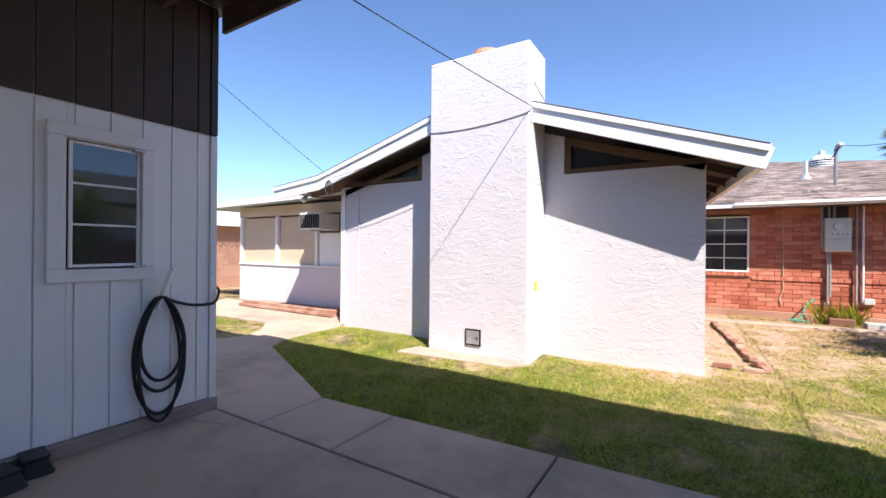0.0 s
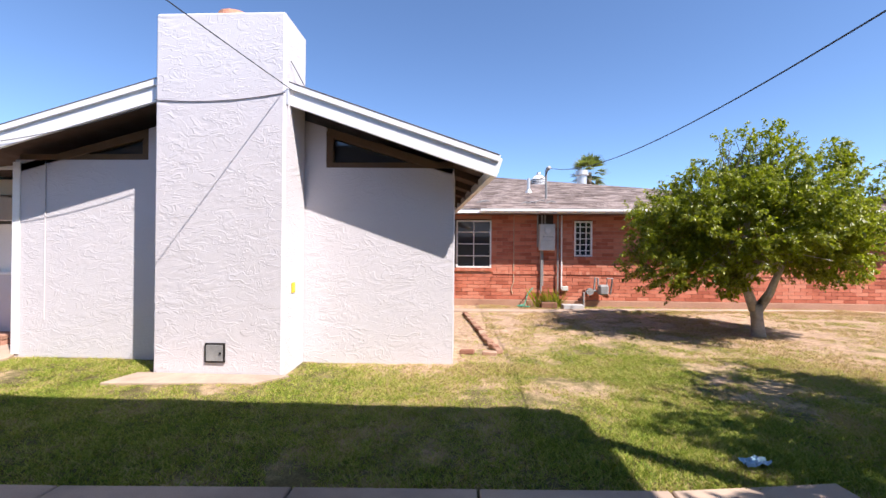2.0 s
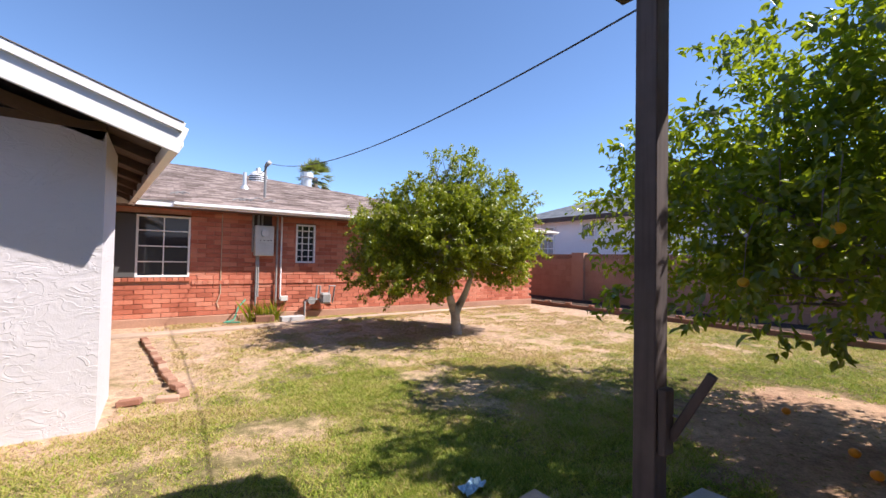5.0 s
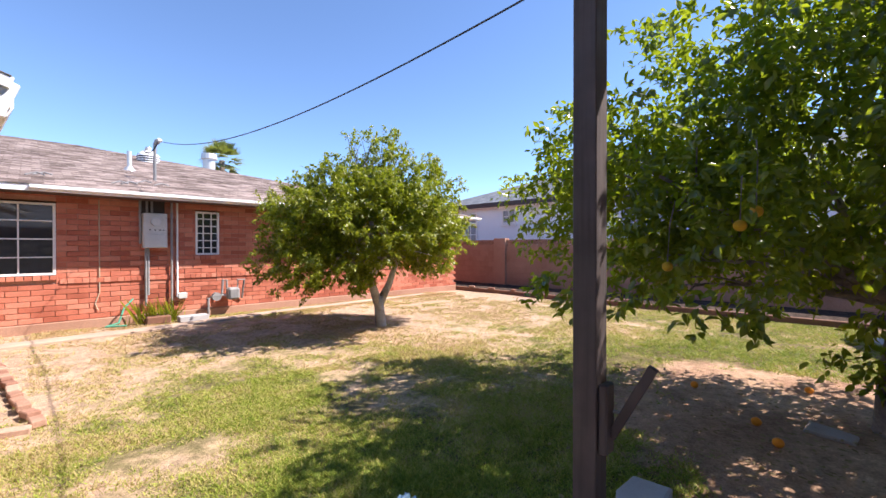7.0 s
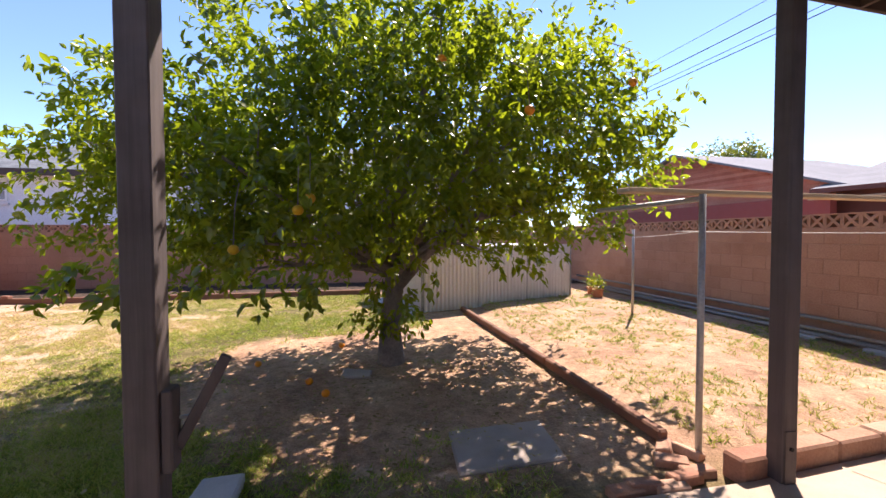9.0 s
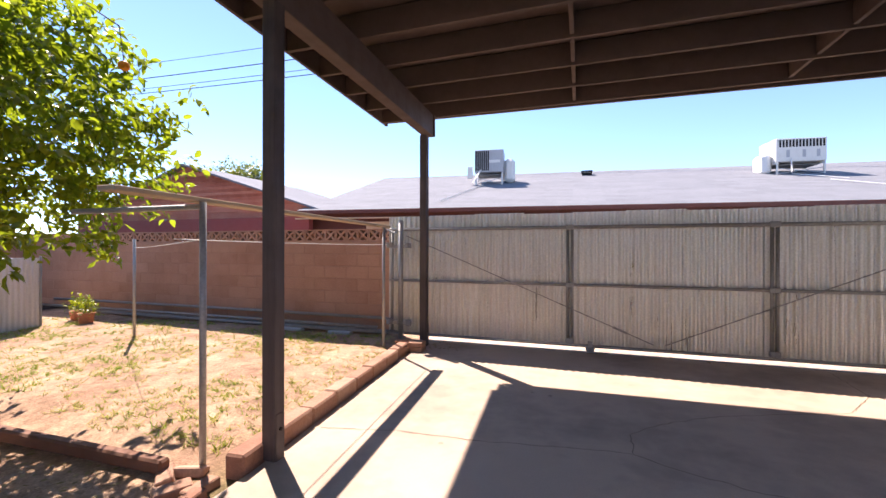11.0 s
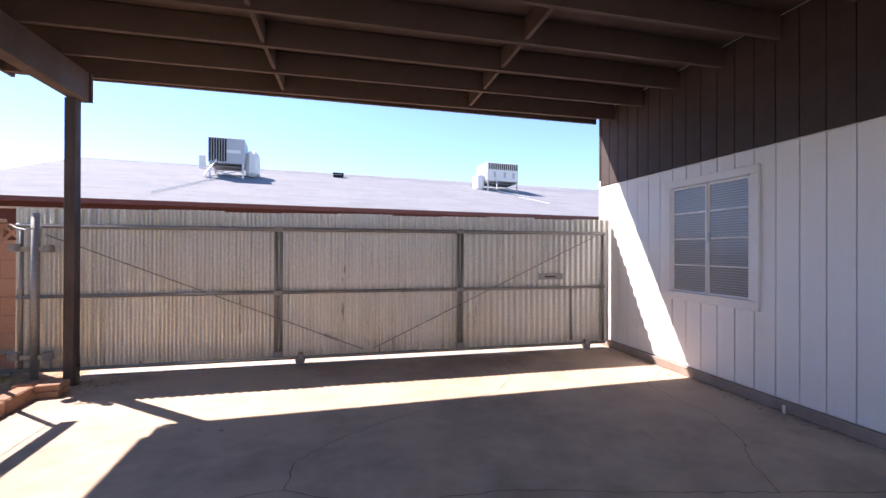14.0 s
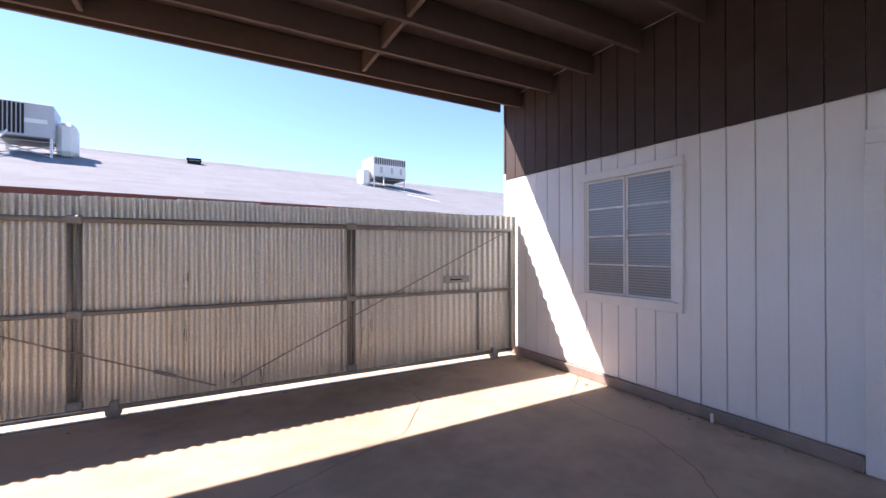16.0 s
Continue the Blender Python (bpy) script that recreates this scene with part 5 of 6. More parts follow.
part("eave_soffit", box(HX - 0.479, HX - 0.001, -3, 17.1, 3.20, 3.24, 0), M["white_trim"], white_house)


def east_window(y0, y1, z0, z1, cols, rows, parent):
    w = part("window", box(HX - 0.012, HX - 0.004, y0, y1, z0, z1, 0), M["reeded_glass"], parent)
    for a, b, c, d in ((y0 - 0.05, y1 + 0.05, z0 - 0.06, z0), (y0 - 0.05, y1 + 0.05, z1, z1 + 0.06), (y0 - 0.05, y0, z0, z1), (y1, y1 + 0.05, z0, z1)):
        part("window_frame", box(HX - 0.06, HX - 0.003, a, b, c, d, 0.004), M["white_trim"], w)
    for i in range(1, cols):
        y = y0 + (y1 - y0) * i / cols
        part("glazing_bar", box(HX - 0.03, HX - 0.013, y - 0.015, y + 0.015, z0, z1, 0), M["white_trim"], w)
    for i in range(1, rows):
        z = z0 + (z1 - z0) * i / rows
        part("glazing_bar", box(HX - 0.028, HX - 0.013, y0, y1, z - 0.015, z + 0.015, 0), M["white_trim"], w)
    return w


east_window(14.3, 15.7, 2.55, 2.95, 4, 1, white_house)
east_window(14.3, 15.7, 1.6, 2.42, 4, 2, white_house)
w = east_window(12.15, 12.75, 2.5, 3.0, 2, 2, white_house)
part("window_sill", box(HX - 0.09, HX - 0.003, 12.05, 12.85, 2.33, 2.40, 0.005), M["white_trim"], w)
east_window(6.2, 7.6, 1.9, 2.9, 4, 2, white_house)

west_house = empty("west_house", "house with a pale teal roof beyond the west wall", "house")
part("wall", box(-24, -19, 6, 26, 0, 2.45, 0), M["tan_block"], west_house)
raw_mesh("roof", [(-18.2, 5, 2.5), (-18.2, 27, 2.5), (-24, 27, 3.9), (-24, 5, 3.9)], [(0, 1, 2, 3)], M["roof_teal"], west_house)
part("fascia", box(-18.22, -18.18, 5, 27, 2.38, 2.52, 0), M["white_trim"], west_house)
west_wall = block_wall("wall_west", "orange-tan concrete block wall with a pierced top course", pose(-14.0, 2.0, 0, 0, 0, 90), 13.0, 7, (99, 99), -0.03)

# ---- trees ----


def limb(rng, start, way, length, r0, r1, bend=0.25, n=6):
    """Points and radii of a wandering limb."""
    pts, d = [Vector(start)], Vector(way).normalized()
    for i in range(n):
        d = (d + Vector((rng.uniform(-1, 1), rng.uniform(-1, 1), rng.uniform(-0.6, 0.9))) * bend).normalized()
        pts.append(pts[-1] + d * length / n)
    return pts, [r0 + (r1 - r0) * i / n for i in range(n + 1)]


def leaf_arrays(rng, spots, size, per, droop=0.2):
    """Folded leaves in sprays round the given spots; returns verts (n, 3) and faces."""
    spots = np.asarray(spots)
    n = len(spots) * per
    base = np.repeat(spots, per, axis=0) + rng.normal(0, size * 0.95, (n, 3))
    d = rng.normal(0, 1, (n, 3))
    d[:, 2] -= droop
    d /= np.linalg.norm(d, axis=1)[:, None]
    up = rng.normal(0, 0.55, (n, 3)) + (0, 0, 1)
    s = np.cross(d, up)
    s /= np.linalg.norm(s, axis=1)[:, None] + 1e-9
    u = np.cross(s, d)
    ln = size * rng.uniform(0.65, 1.35, (n, 1))
    wd = ln * rng.uniform(0.2, 0.28, (n, 1))
    lift = wd * 0.35
    bend = ln * rng.uniform(-0.05, 0.22, (n, 1))
    v = np.stack([base, base + d * ln * 0.28 + s * wd * 0.85 + u * lift, base + d * ln * 0.62 + s * wd * 0.9 + u * lift,
                  base + d * ln - u * bend, base + d * ln * 0.62 - s * wd * 0.9 + u * lift, base + d * ln * 0.28 - s * wd * 0.85 + u * lift, base + d * ln * 0.45], axis=1)
    idx = np.arange(n)[:, None] * 7
    f = np.concatenate([idx + (0, 6, 1), idx + (1, 6, 2), idx + (2, 6, 3), idx + (3, 6, 4), idx + (4, 6, 5), idx + (5, 6, 0)], axis=1).reshape(-1, 3)
    return v.reshape(-1, 3), f


def sprays(rng, spots, centre, leaf, per, droop=0.25):
    """Leafy twigs growing outwards from the crown's heart, the blades turned to the light; returns verts and faces."""
    spots = np.asarray(spots)
    out = spots - np.asarray(centre)
    out /= np.linalg.norm(out, axis=1)[:, None] + 1e-9
    way = out + rng.normal(0, 0.6, out.shape)
    way[:, 2] -= droop
    way /= np.linalg.norm(way, axis=1)[:, None]
    n = len(spots) * per
    along = np.tile((np.arange(per) + 0.5) / per, len(spots))[:, None] * leaf * 2.8
    w, o = np.repeat(way, per, axis=0), np.repeat(out, per, axis=0)
    base = np.repeat(spots, per, axis=0) + w * along + rng.normal(0, leaf * 0.28, (n, 3))
    d = w * 0.55 + rng.normal(0, 0.62, (n, 3))
    d[:, 2] -= droop
    d /= np.linalg.norm(d, axis=1)[:, None]
    up = o * 0.45 + rng.normal(0, 0.42, (n, 3)) + (0, 0, 0.75)
    s = np.cross(d, up)
    s /= np.linalg.norm(s, axis=1)[:, None] + 1e-9
    u = np.cross(s, d)
    ln = leaf * rng.uniform(0.6, 1.3, (n, 1))
    wd = ln * rng.uniform(0.21, 0.29, (n, 1))
    lift, bend = wd * 0.35, ln * rng.uniform(-0.05, 0.25, (n, 1))
    v = np.stack([base, base + d * ln * 0.28 + s * wd * 0.85 + u * lift, base + d * ln * 0.62 + s * wd * 0.9 + u * lift,
                  base + d * ln - u * bend, base + d * ln * 0.62 - s * wd * 0.9 + u * lift, base + d * ln * 0.28 - s * wd * 0.85 + u * lift, base + d * ln * 0.45], axis=1)
    idx = np.arange(n)[:, None] * 7
    f = np.concatenate([idx + (0, 6, 1), idx + (1, 6, 2), idx + (2, 6, 3), idx + (3, 6, 4), idx + (4, 6, 5), idx + (5, 6, 0)], axis=1).reshape(-1, 3)
    return v.reshape(-1, 3), f


def array_mesh(name, verts, faces, material, parent, label=""):
    me = bpy.data.meshes.new(name)
    me.vertices.add(len(verts))
    me.vertices.foreach_set("co", np.ascontiguousarray(verts, dtype=np.float32).ravel())
    me.loops.add(faces.size)
    me.loops.foreach_set("vertex_index", faces.astype(np.int32).ravel())
    me.polygons.add(len(faces))
    me.polygons.foreach_set("loop_start", np.arange(0, faces.size, faces.shape[1], dtype=np.int32))
    me.update(calc_edges=True)
    return link_mesh(name, me, material, parent, label)


def crown_spots(rng, centre, radii, count, hollow=0.55, lump=0.28, floor=None, seed=0.0, gap=-0.26):
    """Twig ends through a lumpy, partly hollow crown with gaps."""
    out = []
    c, r = np.array(centre), np.array(radii)
    while len(out) < count:
        d = rng.normal(0, 1, 3)
        d /= np.linalg.norm(d)
        q = Vector(d * 2.1)
        edge = 1 + lump * noise.noise(q + Vector((seed, 0, 0))) + 0.6 * lump * noise.noise(q * 2.6 + Vector((0, seed, 5)))
        k = edge * (hollow + (1 - hollow) * rng.random() ** 0.6)
        p = c + d * r * k
        if floor is not None and p[2] < floor + 0.35 * noise.noise(Vector((p[0] * 1.7, p[1] * 1.7, seed))):
            continue
        if noise.noise(Vector(p) * 1.5 + Vector((seed, 3, 1))) < gap and rng.random() < 0.9:
            continue
        out.append(p)
    return np.array(out)


def branch_mesh(rng, trunk_pts, trunk_r, fork, spots, n_limbs, r0, key_n=60):
    bm = add_tube(bmesh.new(), trunk_pts, trunk_r, 12)
    pick = spots[rng.choice(len(spots), n_limbs, replace=False)]
    pyr = random.Random(int(abs(fork[0]) * 100))
    for q in pick:
        a, b = Vector(fork), Vector(q)
        mid = a.lerp(b, 0.5) + Vector((pyr.uniform(-0.25, 0.25), pyr.uniform(-0.25, 0.25), pyr.uniform(0.0, 0.35)))
        pts = [a.lerp(mid, t).lerp(mid.lerp(b, t), t) for t in (0, 0.2, 0.4, 0.6, 0.8, 1.0)]
        add_tube(bm, pts, [r0, r0 * 0.72, r0 * 0.5, r0 * 0.34, r0 * 0.2, r0 * 0.08], 7)
        for _ in range(5):
            s = pts[pyr.randint(2, 4)]
            e = s + Vector((pyr.uniform(-1, 1), pyr.uniform(-1, 1), pyr.uniform(-0.4, 0.9))) * 0.55
            add_tube(bm, [s, s.lerp(e, 0.5) + Vector((0, 0, 0.05)), e], [r0 * 0.22, r0 * 0.13, 0.004], 5)
    bmesh.ops.recalc_face_normals(bm, faces=bm.faces)
    return bm


rng = np.random.default_rng(11)
orange_tree = empty("orange_tree", "large bushy orange tree with glossy leaves and a few fruits", "tree")
spots = np.concatenate([
    crown_spots(rng, (5.85, 1.2, 2.42), (1.85, 2.15, 1.65), 2900, 0.42, 0.45, 1.2, 2.0, -0.15),
    crown_spots(rng, (5.75, 3.35, 2.0), (1.2, 1.4, 0.95), 1100, 0.38, 0.45, 1.0, 5.0, -0.15),
    crown_spots(rng, (7.1, 0.5, 2.4), (1.2, 1.5, 1.15), 400, 0.4, 0.4, 1.3, 7.0, -0.1),
    crown_spots(rng, (5.35, -0.2, 2.3), (1.1, 1.15, 1.1), 470, 0.4, 0.4, 1.3, 8.0, -0.1),
    crown_spots(rng, (5.0, 1.6, 2.7), (0.9, 1.1, 0.9), 330, 0.3, 0.4, 1.4, 10.0, -0.1),
    crown_spots(rng, (5.62, 1.55, 0.72), (0.32, 0.34, 0.30), 34, 0.5, 0.3, None, 14.0),
])
hang = np.array([(3.75 + 0.4 * rng.random(), 1.2 + 2.6 * rng.random(), 1.0 + 0.25 * rng.random()) for _ in range(22)] + [(4.3 + 2.6 * rng.random(), 1.3 + 2.7 * rng.random(), 0.95 + 0.32 * rng.random()) for _ in range(52)])
v, f = sprays(rng, np.concatenate([spots, hang]), (5.85, 1.4, 1.9), 0.084, 12, 0.32)
crown = array_mesh("crown", v, f, M["citrus_leaf"], orange_tree)
part("trunk", branch_mesh(rng, [(5.80, 1.56, -0.12), (5.80, 1.56, 0.0), (5.79, 1.57, 0.35), (5.82, 1.53, 0.75), (5.8, 1.5, 1.0)], [0.19, 0.15, 0.12, 0.11, 0.115], (5.8, 1.5, 0.98), spots, 26, 0.062), M["bark_grey"], orange_tree, smooth=True)
limb_b = tube([(5.8, 1.48, 0.85), (5.7, 1.2, 1.18), (5.72, 0.95, 1.42), (5.75, 0.62, 1.60), (5.8, 0.1, 1.72), (5.7, -0.6, 1.9)], [0.085, 0.075, 0.062, 0.052, 0.04, 0.02], 9)
part("limb", limb_b, M["bark_grey"], orange_tree, smooth=True)


M["pale_fruit"] = mottled("pale_fruit", [(0.3, (0.50, 0.26, 0.015)), (0.7, (0.60, 0.36, 0.02))], 20, 200, 0.5, 0.2)


def orange(x, y, z, tree_hung, r=0.038):
    bm = bmesh.new()
    bmesh.ops.create_uvsphere(bm, u_segments=14, v_segments=9, radius=r)
    for w in bm.verts:
        w.co *= 1 + 0.03 * noise.noise(w.co * 60)
        w.co.z *= 0.94
    bmesh.ops.translate(bm, vec=(x, y, z), verts=bm.verts)
    ob = part("orange", bm, M["orange_fruit"] if not tree_hung or z > 2 else M["pale_fruit"], smooth=True)
    tagged(ob, "ripe orange hanging in the orange tree" if tree_hung else "fallen orange on the bare soil", "orange", "oranges")
    return ob


for p in ((5.21, 2.38), (4.86, 2.20), (6.53, 2.14), (5.9, 3.0)):
    orange(p[0], p[1], ground_height(*p) + 0.036, False)
for i, p in enumerate(((3.98, 1.32, 2.62), (3.95, 0.68, 2.3), (4.05, 2.22, 1.65), (4.06, 2.30, 1.57), (4.2, 2.75, 1.30), (4.3, -0.4, 2.7))):
    ob = orange(*p, True)
    part("stalk", tube([(p[0], p[1], p[2] + 0.035), (p[0] + 0.05, p[1], p[2] + 0.3), (p[0] + 0.35, p[1] + 0.05, p[2] + 0.5)], 0.005, 5), M["bark_grey"], ob)

rng = np.random.default_rng(5)
small_tree = empty("citrus_tree", "round citrus tree with a pale forked trunk and yellow-green crown", "tree")
spots = np.concatenate([
    crown_spots(rng, (5.42, 8.1, 1.92), (1.55, 1.55, 0.95), 3600, 0.45, 0.55, 0.95, 1.0),
    crown_spots(rng, (6.55, 8.0, 1.72), (0.75, 0.9, 0.85), 520, 0.5, 0.3, 0.85, 4.0),
    crown_spots(rng, (4.05, 8.1, 1.35), (0.68, 0.8, 0.68), 330, 0.4, 0.45, 0.7, 6.0),
    crown_spots(rng, (4.85, 7.6, 0.95), (0.28, 0.3, 0.36), 70, 0.3, 0.3, None, 13.0),
])
tips = np.concatenate([crown_spots(rng, (5.6, 8.2, 3.12), (0.6, 0.6, 0.46), 120, 0.4, 0.3, None, 9.0), crown_spots(rng, (6.85, 8.15, 2.98), (0.30, 0.32, 0.38), 90, 0.3, 0.3, None, 12.0)])
v, f = sprays(rng, np.concatenate([spots, tips]), (5.45, 8.1, 1.4), 0.056, 26, 0.3)
array_mesh("crown", v, f, M["shrub_leaf"], small_tree)
part("trunk", branch_mesh(rng, [(5.62, 8.10, -0.15), (5.61, 8.10, 0.0), (5.58, 8.10, 0.3), (5.56, 8.1, 0.52)], [0.14, 0.105, 0.09, 0.10], (5.45, 8.1, 0.95), spots, 24, 0.05), M["bark"], small_tree, smooth=True)
part("limb", tube([(5.54, 8.1, 0.42), (5.42, 8.1, 0.75), (5.3, 8.12, 1.1), (5.2, 8.15, 1.6)], [0.085, 0.07, 0.055, 0.04], 9), M["bark"], small_tree, smooth=True)
part("limb", tube([(5.60, 8.1, 0.42), (5.78, 8.08, 0.72), (5.9, 8.05, 1.05), (6.1, 8.0, 1.6)], [0.085, 0.065, 0.05, 0.035], 9), M["bark"], small_tree, smooth=True)
tw, trng = bmesh.new(), random.Random(3)
for i in range(46):
    a = Vector((5.5 + trng.uniform(-0.5, 0.6), 8.2 + trng.uniform(-0.5, 0.5), 2.65))
    pts, rr = limb(trng, a, (trng.uniform(-0.5, 0.5), trng.uniform(-0.5, 0.5), 1), trng.uniform(0.4, 0.95), 0.012, 0.003, 0.35, 5)
    add_tube(tw, pts, rr, 4)
part("dead_top", tw, M["bark_grey"], small_tree, "bare grey twigs above the crown")


def palm(x, y, h, r, n=26):
    """A fan palm: slim trunk, skirt of old leaves, a head of split fans."""
    t = empty("palm_tree", "tall fan palm far behind the houses", "tree", at=(x, y, 0))
    part("trunk", tube([(0, 0, -0.1), (0.1, 0, h * 0.5), (0, 0.1, h)], [0.35, 0.27, 0.24], 9), M["bark_grey"], t)
    g = random.Random(2)
    verts, faces = [], []
    for i in range(n):
        az, el = i * 2.4, 1.35 - 2.1 * i / n + g.uniform(-0.15, 0.15)
        d = Vector((math.cos(az) * math.cos(el), math.sin(az) * math.cos(el), math.sin(el)))
        c = Vector((0, 0.1, h)) + d * r * 0.45
        s = d.cross(Vector((0, 0, 1))).normalized()
        for k in range(17):
            a = (k - 8) / 8 * 0.85
            e = (d * math.cos(a) + s * math.sin(a)).normalized()
            q = c + e * r * 0.6 * g.uniform(0.8, 1.1) - Vector((0, 0, 0.14 * r * abs(a)))
            w = e.cross(d.cross(s)).normalized() * 0.026 * r
            i0 = len(verts)
            verts += [tuple(c), tuple(c.lerp(q, 0.55) + w), tuple(q), tuple(c.lerp(q, 0.55) - w)]
            faces.append((i0, i0 + 1, i0 + 2, i0 + 3))
    raw_mesh("fronds", verts, faces, M["palm_leaf"], t)
    return t


palm(14.0, 45.0, 9.75, 2.1, 48)
palm(38.0, 44.0, 8.0, 1.6, 18)
rng = np.random.default_rng(9)
for i, (x, y, h, r) in enumerate(((34.0, -32.0, 9.3, 3.4), (39.0, -33.0, 8.4, 2.6), (-45.0, 26.0, 5.2, 3.2))):
    t = empty("distant_tree", "hazy grey-green tree beyond the roofs", "tree")
    sp = crown_spots(rng, (x, y, h - r * 0.4), (r, r, r * 0.62), 520, 0.3, 0.4, None, i * 3.0)
    v, f = leaf_arrays(rng, sp, 0.32, 7)
    array_mesh("crown", v, f, M["far_leaf"], t)
    part("trunk", branch_mesh(rng, [(x, y, -0.1), (x + 0.1, y, h * 0.3), (x, y, h * 0.5)], [0.4, 0.3, 0.25], (x, y, h * 0.48), sp, 12, 0.16), M["bark_grey"], t)

# ---- garden edges, poles, clutter ----
tie = empty("garden_tie", "long weathered brown timber edging between two beds", "edging")
pts = [(3.55, -0.14), (5.3, -0.10), (7.0, -0.04), (8.72, 0.02)]
for (a, b), (c, d) in zip(pts, pts[1:]):
    part("timber", beam((a, b, 0.02), (c - 0.02, d, 0.02), 0.075, 0.09, 0.014), M["rail_tie"], tie)
CURB = unit_piece("curb_block", 0.38, 0.14, 0.19, 0.014)
CURB.materials.append(M["edging_brick"])
curb = empty("garden_curb", "tan masonry curb along the carport slab", "edging")
a = math.degrees(math.atan2(-3.05, 0.245))
for i in range(8):
    t = i / 7.6
    piece("curb_block", CURB, curb, pose(3.125 + 0.235 * t, -0.42 - 2.95 * t, 0.022 + 0.006 * (i % 2), 0, 0, a))
LOOSE = unit_piece("loose_brick", 0.195, 0.095, 0.06, 0.008)
LOOSE.materials.append(M["edging_brick"])
for i, (x, y, z, rz) in enumerate(((3.20, -3.36, 0.03, 4), (3.42, -3.40, 0.03, 12), (3.20, -3.47, 0.03, -3), (3.41, -3.50, 0.03, 5), (3.2, -3.37, 0.092, 9), (3.21, -3.48, 0.092, -6), (3.42, -3.44, 0.092, 20), (3.32, -3.28, 0.03, 80))):
    ob = new("loose_brick", LOOSE)
    ob.matrix_basis = pose(x, y, z, 0, 0, rz)
    tagged(ob, "worn tan brick in a low pile by the gate post", "brick", "bricks by the gate post")
for i, (x, y, rz, rx) in enumerate(((3.2, -0.08, 85, 6), (3.32, 0.0, 60, -8), (3.14, 0.06, 95, 4), (3.42, -0.2, 20, 20), (3.08, 0.2, 88, 0), (3.12, 0.34, 84, 5), (3.5, -0.1, 140, 14), (3.1, 0.47, 93, -4))):
    ob = new("loose_brick", LOOSE)
    ob.matrix_basis = pose(x, y, -0.02 + 0.008 * (i % 3), rx, 0, rz)
    tagged(ob, "chipped red brick half sunk in soil", "brick", "bricks at the bed corner")

line = empty("clothesline", "old clothesline with steel poles and a plank crossbar", "clothesline")
for x, y, h in ((3.41, -0.28, 1.66), (3.68, -3.39, 1.66), (7.4, -2.65, 1.5)):
    part("pole", tube([(x, y, -0.05), (x, y, h)], 0.021, 10), M["galv_pipe"], line, smooth=True)
part("plank", beam((3.43, 0.28, 1.675), (3.72, -3.55, 1.675), 0.12, 0.03, 0.004), M["tan_wood"], line, "weathered tan plank")
part("cross_pipe", tube([(3.41, -0.28, 1.63), (4.25, -0.05, 1.60)], 0.018, 8), M["galv_pipe"], line)
for z, s in ((1.42, 0.01),):
    part("wire", tube(sagging((3.43, -0.1, z), (3.69, -3.5, z), s), 0.0035, 5), M["ac_white"], line)
    part("wire", tube(sagging((3.43, -0.28, z), (7.4, -2.65, z - 0.05), s), 0.003, 5), M["ac_white"], line)
ir = empty("pipe_stack", "loose grey irrigation pipes along the foot of the block wall", "pipes")
for i, (y, z, x0, x1) in enumerate(((-4.05, 0.09, 3.75, 11.0), (-3.97, 0.085, 3.9, 10.2), (-4.01, 0.15, 4.1, 12.4), (-4.16, 0.27, 3.95, 12.0))):
    part("pipe", tube([(x0, y, z), ((x0 + x1) / 2, y + 0.02, z + 0.01), (x1, y - 0.01, z)], 0.026, 8), M["gate_pipe"], ir, smooth=True)
for x in (4.5, 5.4):
    cb = empty("hollow_block", "grey hollow concrete block under loose pipes", "block")
    part("block_body", box(x, x + 0.39, -3.98, -3.86, 0.0, 0.075, 0.01), M["grey_block"], cb)

stepping = [[(3.24, 2.72), (3.36, 2.54), (3.64, 2.55), (3.62, 2.77), (3.40, 2.78)], [(3.45, 1.32), (4.0, 1.27), (4.05, 0.55), (3.5, 0.6)], [(5.35, 2.1), (5.62, 2.08), (5.5, 1.78), (5.3, 1.8)]]
for i, poly in enumerate(stepping):
    ob = part("stepping_stone", prism(poly, -0.1, 0.03 if i == 0 else -0.016, 0.012), M["grey_block"] if i == 0 else M["slab_edge"])
    tagged(ob, "flat grey concrete stepping slab in bare soil", "paving slab", "stepping slabs")

edging = empty("brick_edging", "low line of red bricks round a dry bed", "edging")
rngp = random.Random(8)
for (a, b), (c, d) in (((0.58, 10.1), (0.90, 7.2)), ((0.90, 7.2), (1.03, 6.42)), ((1.03, 6.42), (0.42, 6.5))):
    n = max(1, int(math.hypot(c - a, d - b) / 0.21))
    for i in range(n):
        t = (i + 0.5) / n
        piece("edging_brick", LOOSE, edging, pose(a + (c - a) * t, b + (d - b) * t, 0.0 + rngp.uniform(-0.01, 0.015), rngp.uniform(-8, 8), rngp.uniform(-5, 5), math.degrees(math.atan2(d - b, c - a)) + rngp.uniform(-7, 7)))
bed = empty("bed_edging", "low dark masonry edge of the east bed with loose bricks", "edging")
part("edge", prism([(11.42, 12.2), (11.36, 8.6), (11.30, 6.3), (11.34, 3.6), (11.40, 1.6), (11.52, 1.6), (11.46, 3.6), (11.42, 6.3), (11.48, 8.6), (11.54, 12.2)], -0.1, 0.085, 0.01), M["rail_tie"], bed)
for i in range(9):
    y = 11.8 - i * 0.85
    piece("edging_brick", LOOSE, bed, pose(11.42 + 0.04 * rngp.random(), y, 0.115, 0, 0, 90 + rngp.uniform(-25, 25)))

encl = empty("metal_enclosure", "low pale corrugated metal enclosure in the far corner", "enclosure")


